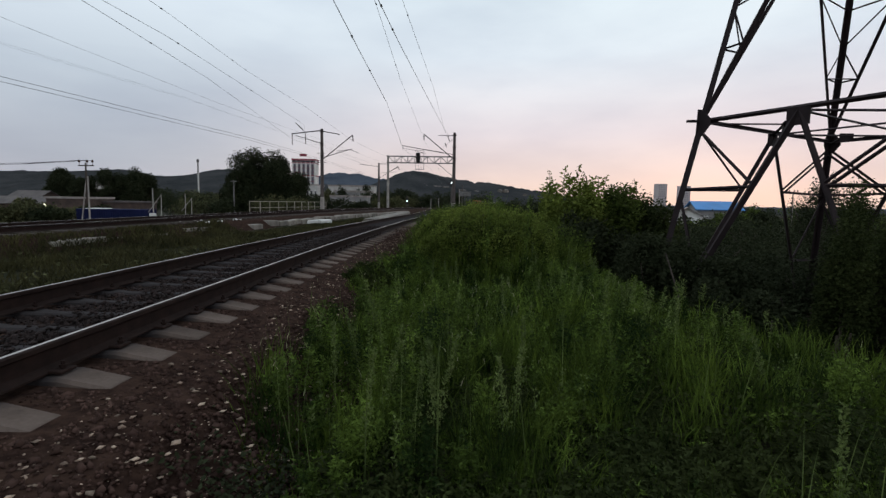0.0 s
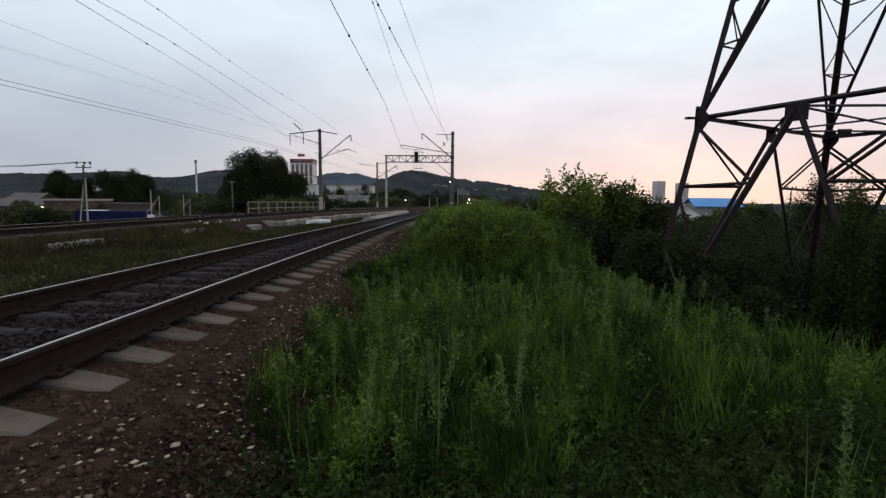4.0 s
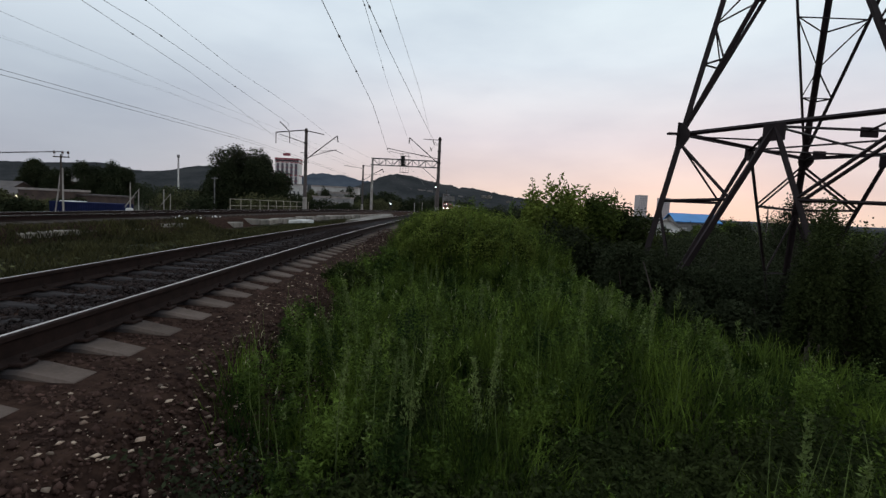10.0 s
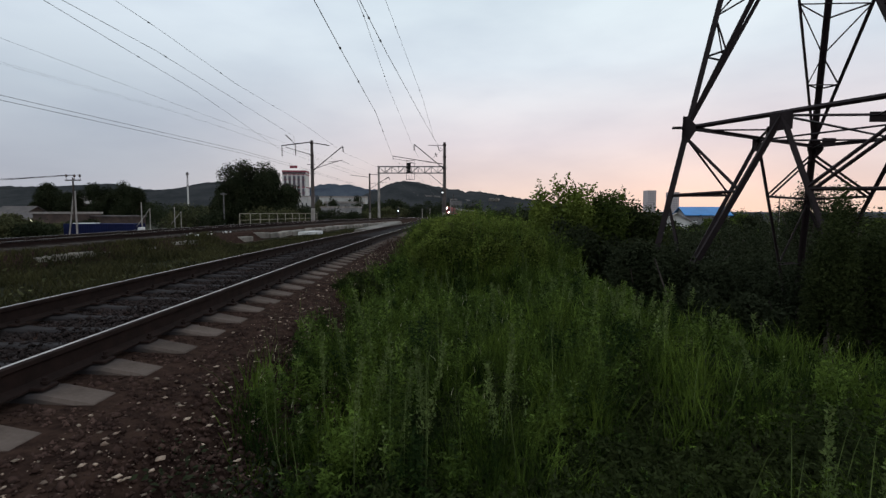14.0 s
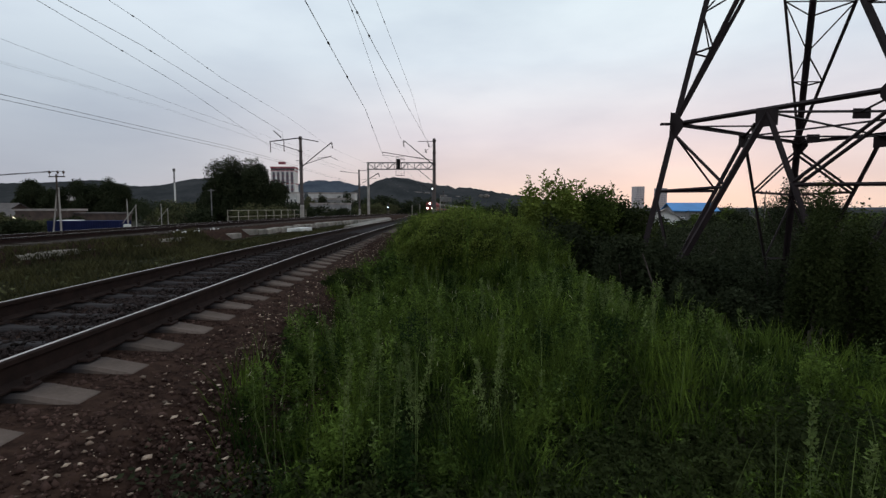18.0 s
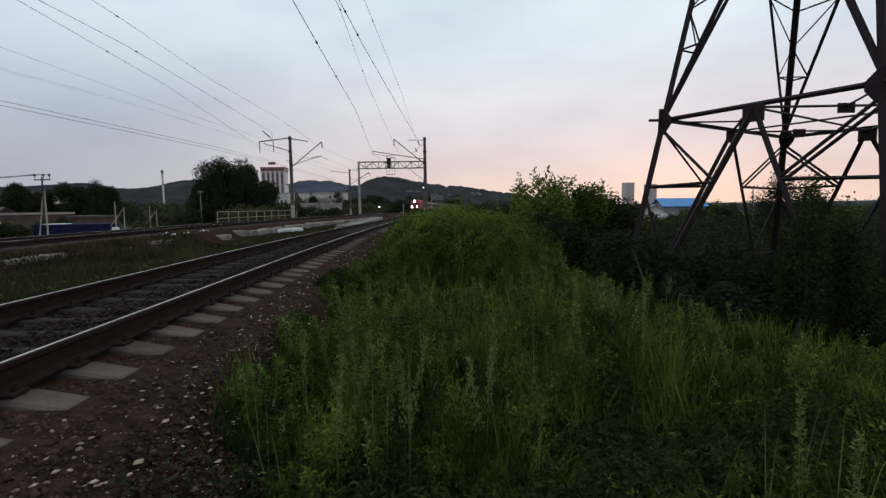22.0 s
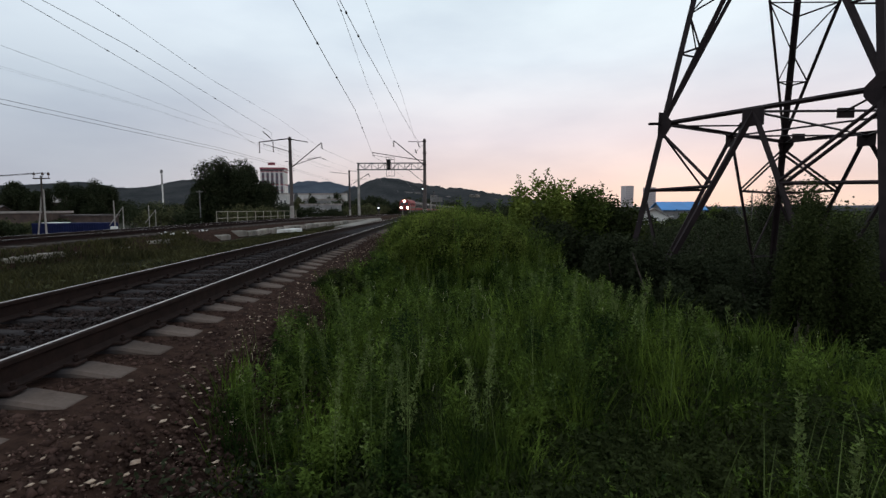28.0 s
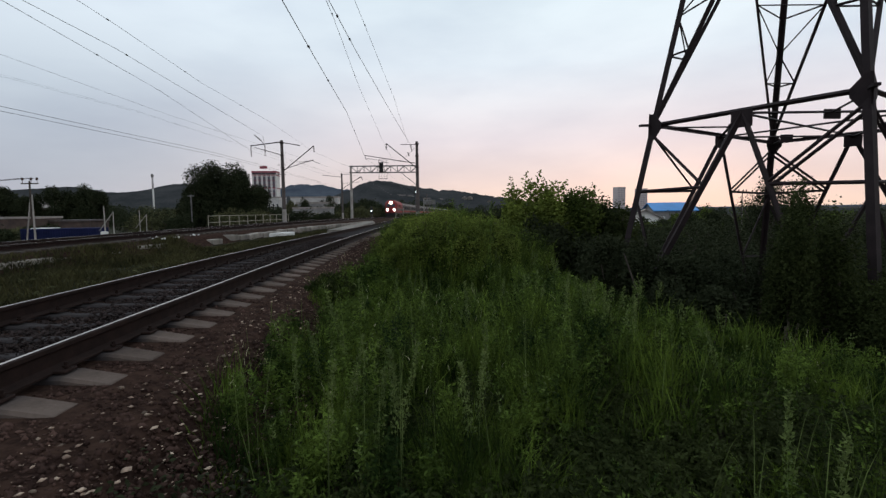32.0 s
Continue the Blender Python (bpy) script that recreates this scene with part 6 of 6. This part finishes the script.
# a dry fallen stick leaning in the scrub
stick = part("dry_stick", Mesh().tube([(3.76, 8.35, -1.3), (3.72, 8.4, -0.6), (3.54, 8.6, 0.1)], [0.02, 0.016, 0.01], 6), M_WOOD)
tagged(stick, "bare dry stick leaning among bushes", "stick")

# short growth between and beyond the tracks
n = 46000
y = 2 + 60 * rng.random(n) ** 1.25
f = rng.random(n)
x = near_x(y) - 2.55 + (far_x(y) + 2.45 - near_x(y) + 2.55) * f
keep = y < 56
x, y = x[keep], y[keep]
h = (0.08 + 0.42 * patch(x, y, 0.6) ** 1.5 * rng.random(len(x))) * np.where(y > 22, np.clip((x - far_x(y) - 2.2) / 2.0, 0.3, 1), 1)
gr = blades("middle_grass", np.stack([x, y, ground_z(x, y) - 0.02], 1), h, 0.012 + 0.0012 * y, h * 0.5, M_DRYGRASS)
tagged(gr, "low patchy grass between the two tracks", "grass", kind="stuff")
n = 2500
y = 4 + 50 * rng.random(n) ** 1.2
x = near_x(y) - 2.7 + (far_x(y) + 2.3 - near_x(y) + 2.7) * rng.random(n)
pts = np.stack([x, y, ground_z(x, y) + 0.3 * rng.random(n) * patch(x, y, 0.6)], 1)
tagged(leaves("middle_weeds", pts, 0.12, M_SCRUB, slim=0.5), "low leafy weeds between the two tracks", "weeds", kind="stuff")
n = 26000
y = 7 + 60 * rng.random(n) ** 1.2
x = far_x(y) + 1.05 + 2.3 * rng.random(n) ** 0.8
keep = (y < 23) | (x > far_x(y) + 2.65)
x, y = x[keep], y[keep]
n = len(x)
h = (0.10 + 0.32 * patch(x, y, 0.8) * rng.random(n)) * np.clip((x - far_x(y)) - 0.8, 0.3, 1) * np.where(y > 23, 0.35, 1)
gr = blades("shoulder_grass", np.stack([x, y, np.interp(x - far_x(y), [0, 1.8, 2.62, 3.4], [-0.30, -0.32, -0.8, -0.9]) + rail_z(y)], 1), h, 0.012 + 0.0012 * y, h * 0.5, M_DRYGRASS)
tagged(gr, "brownish grass growing over the far track's shoulder", "grass", kind="stuff")
n = 26000
y = 6 + 90 * rng.random(n) ** 1.1
x = far_x(y) - 2.6 - 30 * rng.random(n) ** 1.6
h = 0.3 + 0.5 * rng.random(n)
gr = blades("slope_grass", np.stack([x, y, ground_z(x, y) - 0.02], 1), h, 0.02 + 0.0012 * y, h * 0.5, M_GRASS)
tagged(gr, "rough grass on the slope beyond the far track", "grass", kind="stuff")
n = 22000
y = 14 + 70 * rng.random(n) ** 1.1
x = near_x(y) + 2.6 + 16 * rng.random(n) ** 1.3
h = 0.5 + 0.6 * rng.random(n)
gr = blades("valley_grass", np.stack([x, y, ground_z(x, y) - 0.02], 1), h, 0.016 + 0.0012 * y, h * 0.5, M_GRASS)
tagged(gr, "rough tall grass on the valley slope", "grass", kind="stuff")


# ---- the train ----
def bogie(parent, x0):
    """One bogie: frame and two wheelsets, along y."""
    b = part("bogie", Mesh().box((0, x0, 0.62), (2.3, 2.9, 0.3), chamfer=0.05), M_BLACK, parent)
    for dy in (-1.0, 1.0):
        w = Mesh()
        for s in (-0.8, 0.8):
            w.tube([(s - 0.07, x0 + dy, 0.5), (s + 0.07, x0 + dy, 0.5)], [0.5, 0.5], 16)
        w.tube([(-0.8, x0 + dy, 0.5), (0.8, x0 + dy, 0.5)], 0.09, 8)
        part("wheelset", w, M_STEEL, b)


def vehicle_shell(length, sections, nose):
    """A body lofted along y from cross-section half-outlines; nose insets the front end."""
    m = Mesh()
    ring = sections + [(-a, h) for a, h in reversed(sections)]
    k = len(ring)
    ys = [(0.0, 0.80, 0.93), (0.5, 0.96, 0.985), (1.2, 1, 1), (length, 1, 1)] if nose else [(0, 1, 1), (length, 1, 1)]
    vs = []
    for yy, sx, sz in ys:
        vs += [(a * sx, yy + (max(0, h - 2.3) * 0.22 if nose and yy < 1 else 0), 1.1 + (h - 1.1) * sz) for a, h in ring]
    fs = []
    for i in range(len(ys) - 1):
        fs += [(i * k + j, i * k + (j + 1) % k, (i + 1) * k + (j + 1) % k, (i + 1) * k + j) for j in range(k)]
    fs += [tuple(range(k - 1, -1, -1)), tuple(range((len(ys) - 1) * k, len(ys) * k))]
    return m.add(vs, fs)


SHELL = [(1.5, 1.1), (1.56, 1.5), (1.56, 3.3), (1.42, 3.85), (0.95, 4.25), (0.0, 4.4)]
loco = thing("locomotive", "red diesel locomotive with three lit headlamps and a grey roof", "locomotive")
part("body", vehicle_shell(19.0, SHELL, True), M_RED, loco)
part("roof_panel", Mesh().box((0, 10.5, 4.38), (1.7, 15, 0.2), chamfer=0.06), M_GREY, loco)
part("side_band", Mesh().box((1.57, 10.2, 2.0), (0.04, 17.2, 0.5)), M_GREY, loco)
part("side_band", Mesh().box((-1.57, 10.2, 2.0), (0.04, 17.2, 0.5)), M_GREY, loco)
for s in (-1, 1):
    part("windscreen", Mesh().hexa([(s * 0.62 - 0.5, -0.02 + 0.1, 2.65), (s * 0.62 + 0.5, -0.02 + 0.1, 2.65), (s * 0.62 + 0.5, 0.1, 2.65), (s * 0.62 - 0.5, 0.1, 2.65)], [(s * 0.6 - 0.47, 0.19, 3.4), (s * 0.6 + 0.47, 0.19, 3.4), (s * 0.6 + 0.47, 0.3, 3.4), (s * 0.6 - 0.47, 0.3, 3.4)]), M_GLASS, loco)
    hl = part("headlamp", Mesh().tube([(s * 0.93, -0.06, 1.85), (s * 0.93, 0.05, 1.85)], [0.3, 0.3], 16), M_LAMP, loco, "lit round headlamp")
    part("bezel", Mesh().tube([(s * 0.93, -0.04, 1.85), (s * 0.93, 0.06, 1.85)], [0.36, 0.38], 16), M_GREY, hl)
    part("buffer_step", Mesh().box((s * 1.05, -0.15, 0.95), (0.6, 0.4, 0.12), chamfer=0.03), M_BLACK, loco)
hl = part("headlamp", Mesh().tube([(0, 0.22, 3.72), (0, 0.4, 3.72)], [0.36, 0.36], 16), M_LAMP, loco, "lit round top headlamp")
part("plough", Mesh().hexa([(-1.3, 0.0, 0.15), (1.3, 0.0, 0.15), (1.3, 0.3, 0.15), (-1.3, 0.3, 0.15)], [(-1.4, -0.1, 0.85), (1.4, -0.1, 0.85), (1.4, 0.3, 0.85), (-1.4, 0.3, 0.85)]), M_BLACK, loco)
part("coupler", Mesh().box((0, -0.25, 1.05), (0.35, 0.7, 0.35), chamfer=0.05), M_STEEL, loco)
part("underframe", Mesh().box((0, 9.6, 0.95), (2.7, 18.4, 0.35), chamfer=0.05), M_BLACK, loco)
bogie(loco, 4.0)
bogie(loco, 15.0)
for s in (-1, 1):
    for i in range(5):
        part("side_window", Mesh().box((s * 1.57, 2.6 + i * 3.2, 2.95), (0.04, 1.1, 0.7)), M_GLASS, loco)

coach = thing("coach", "grey passenger coach with dark windows and a red band", "railway coach", "coaches of the train")
CSHELL = [(1.45, 1.1), (1.53, 1.4), (1.53, 3.4), (1.3, 3.9), (0.8, 4.15), (0.0, 4.25)]
part("body", vehicle_shell(23.6, CSHELL, False), M_GREY, coach)
for s in (-1, 1):
    part("band", Mesh().box((s * 1.54, 11.8, 1.55), (0.04, 23.4, 0.5)), M_RED, coach)
    for i in range(10):
        part("window", Mesh().box((s * 1.54, 1.8 + i * 2.2, 2.6), (0.05, 1.3, 0.9)), M_GLASS, coach)
    part("roof_edge", Mesh().box((s * 1.4, 11.8, 3.62), (0.12, 23.4, 0.1)), M_PLASTER, coach)
part("underframe", Mesh().box((0, 11.8, 0.95), (2.6, 22, 0.35), chamfer=0.05), M_BLACK, coach)
bogie(coach, 3.5)
bogie(coach, 20.1)
coaches = [coach] + [copy_thing(coach, pose(0, 0, 0)) for _ in range(6)]

# way along the far track, measured from the place where y is 60
WAY_Y = np.arange(60.0, 640.0, 0.5)
WAY_X = far_x(WAY_Y)
WAY_S = np.concatenate([[0], np.cumsum(np.hypot(np.diff(WAY_X), np.diff(WAY_Y)))])


def on_track(s, length):
    """Pose of a vehicle whose front is s metres along the way and which trails behind it."""
    a = [float(np.interp(s, WAY_S, WAY_X)), float(np.interp(s, WAY_S, WAY_Y))]
    b = [float(np.interp(s + length, WAY_S, WAY_X)), float(np.interp(s + length, WAY_S, WAY_Y))]
    za, zb = float(rail_z(a[1])), float(rail_z(b[1]))
    return pose(a[0], a[1], za, math.degrees(math.atan2(zb - za, length)), 0, math.degrees(math.atan2(-(b[0] - a[0]), b[1] - a[1])))


FRONT = spline([(0, 238.0), (6, 207), (12, 170.0), (19, 131.0), (26, 97.0), (32, 69.0)])
TIMES = [0, 2, 4, 6, 8, 10, 12, 14, 16, 18, 20, 22, 24, 26, 28, 30, 32]


def motions():
    walk(loco, [(t, on_track(float(FRONT(t)), 18.0)) for t in TIMES])
    for i, c in enumerate(coaches):
        walk(c, [(t, on_track(float(FRONT(t)) + 20.0 + 24.6 * i, 20.0)) for t in TIMES])


motions()
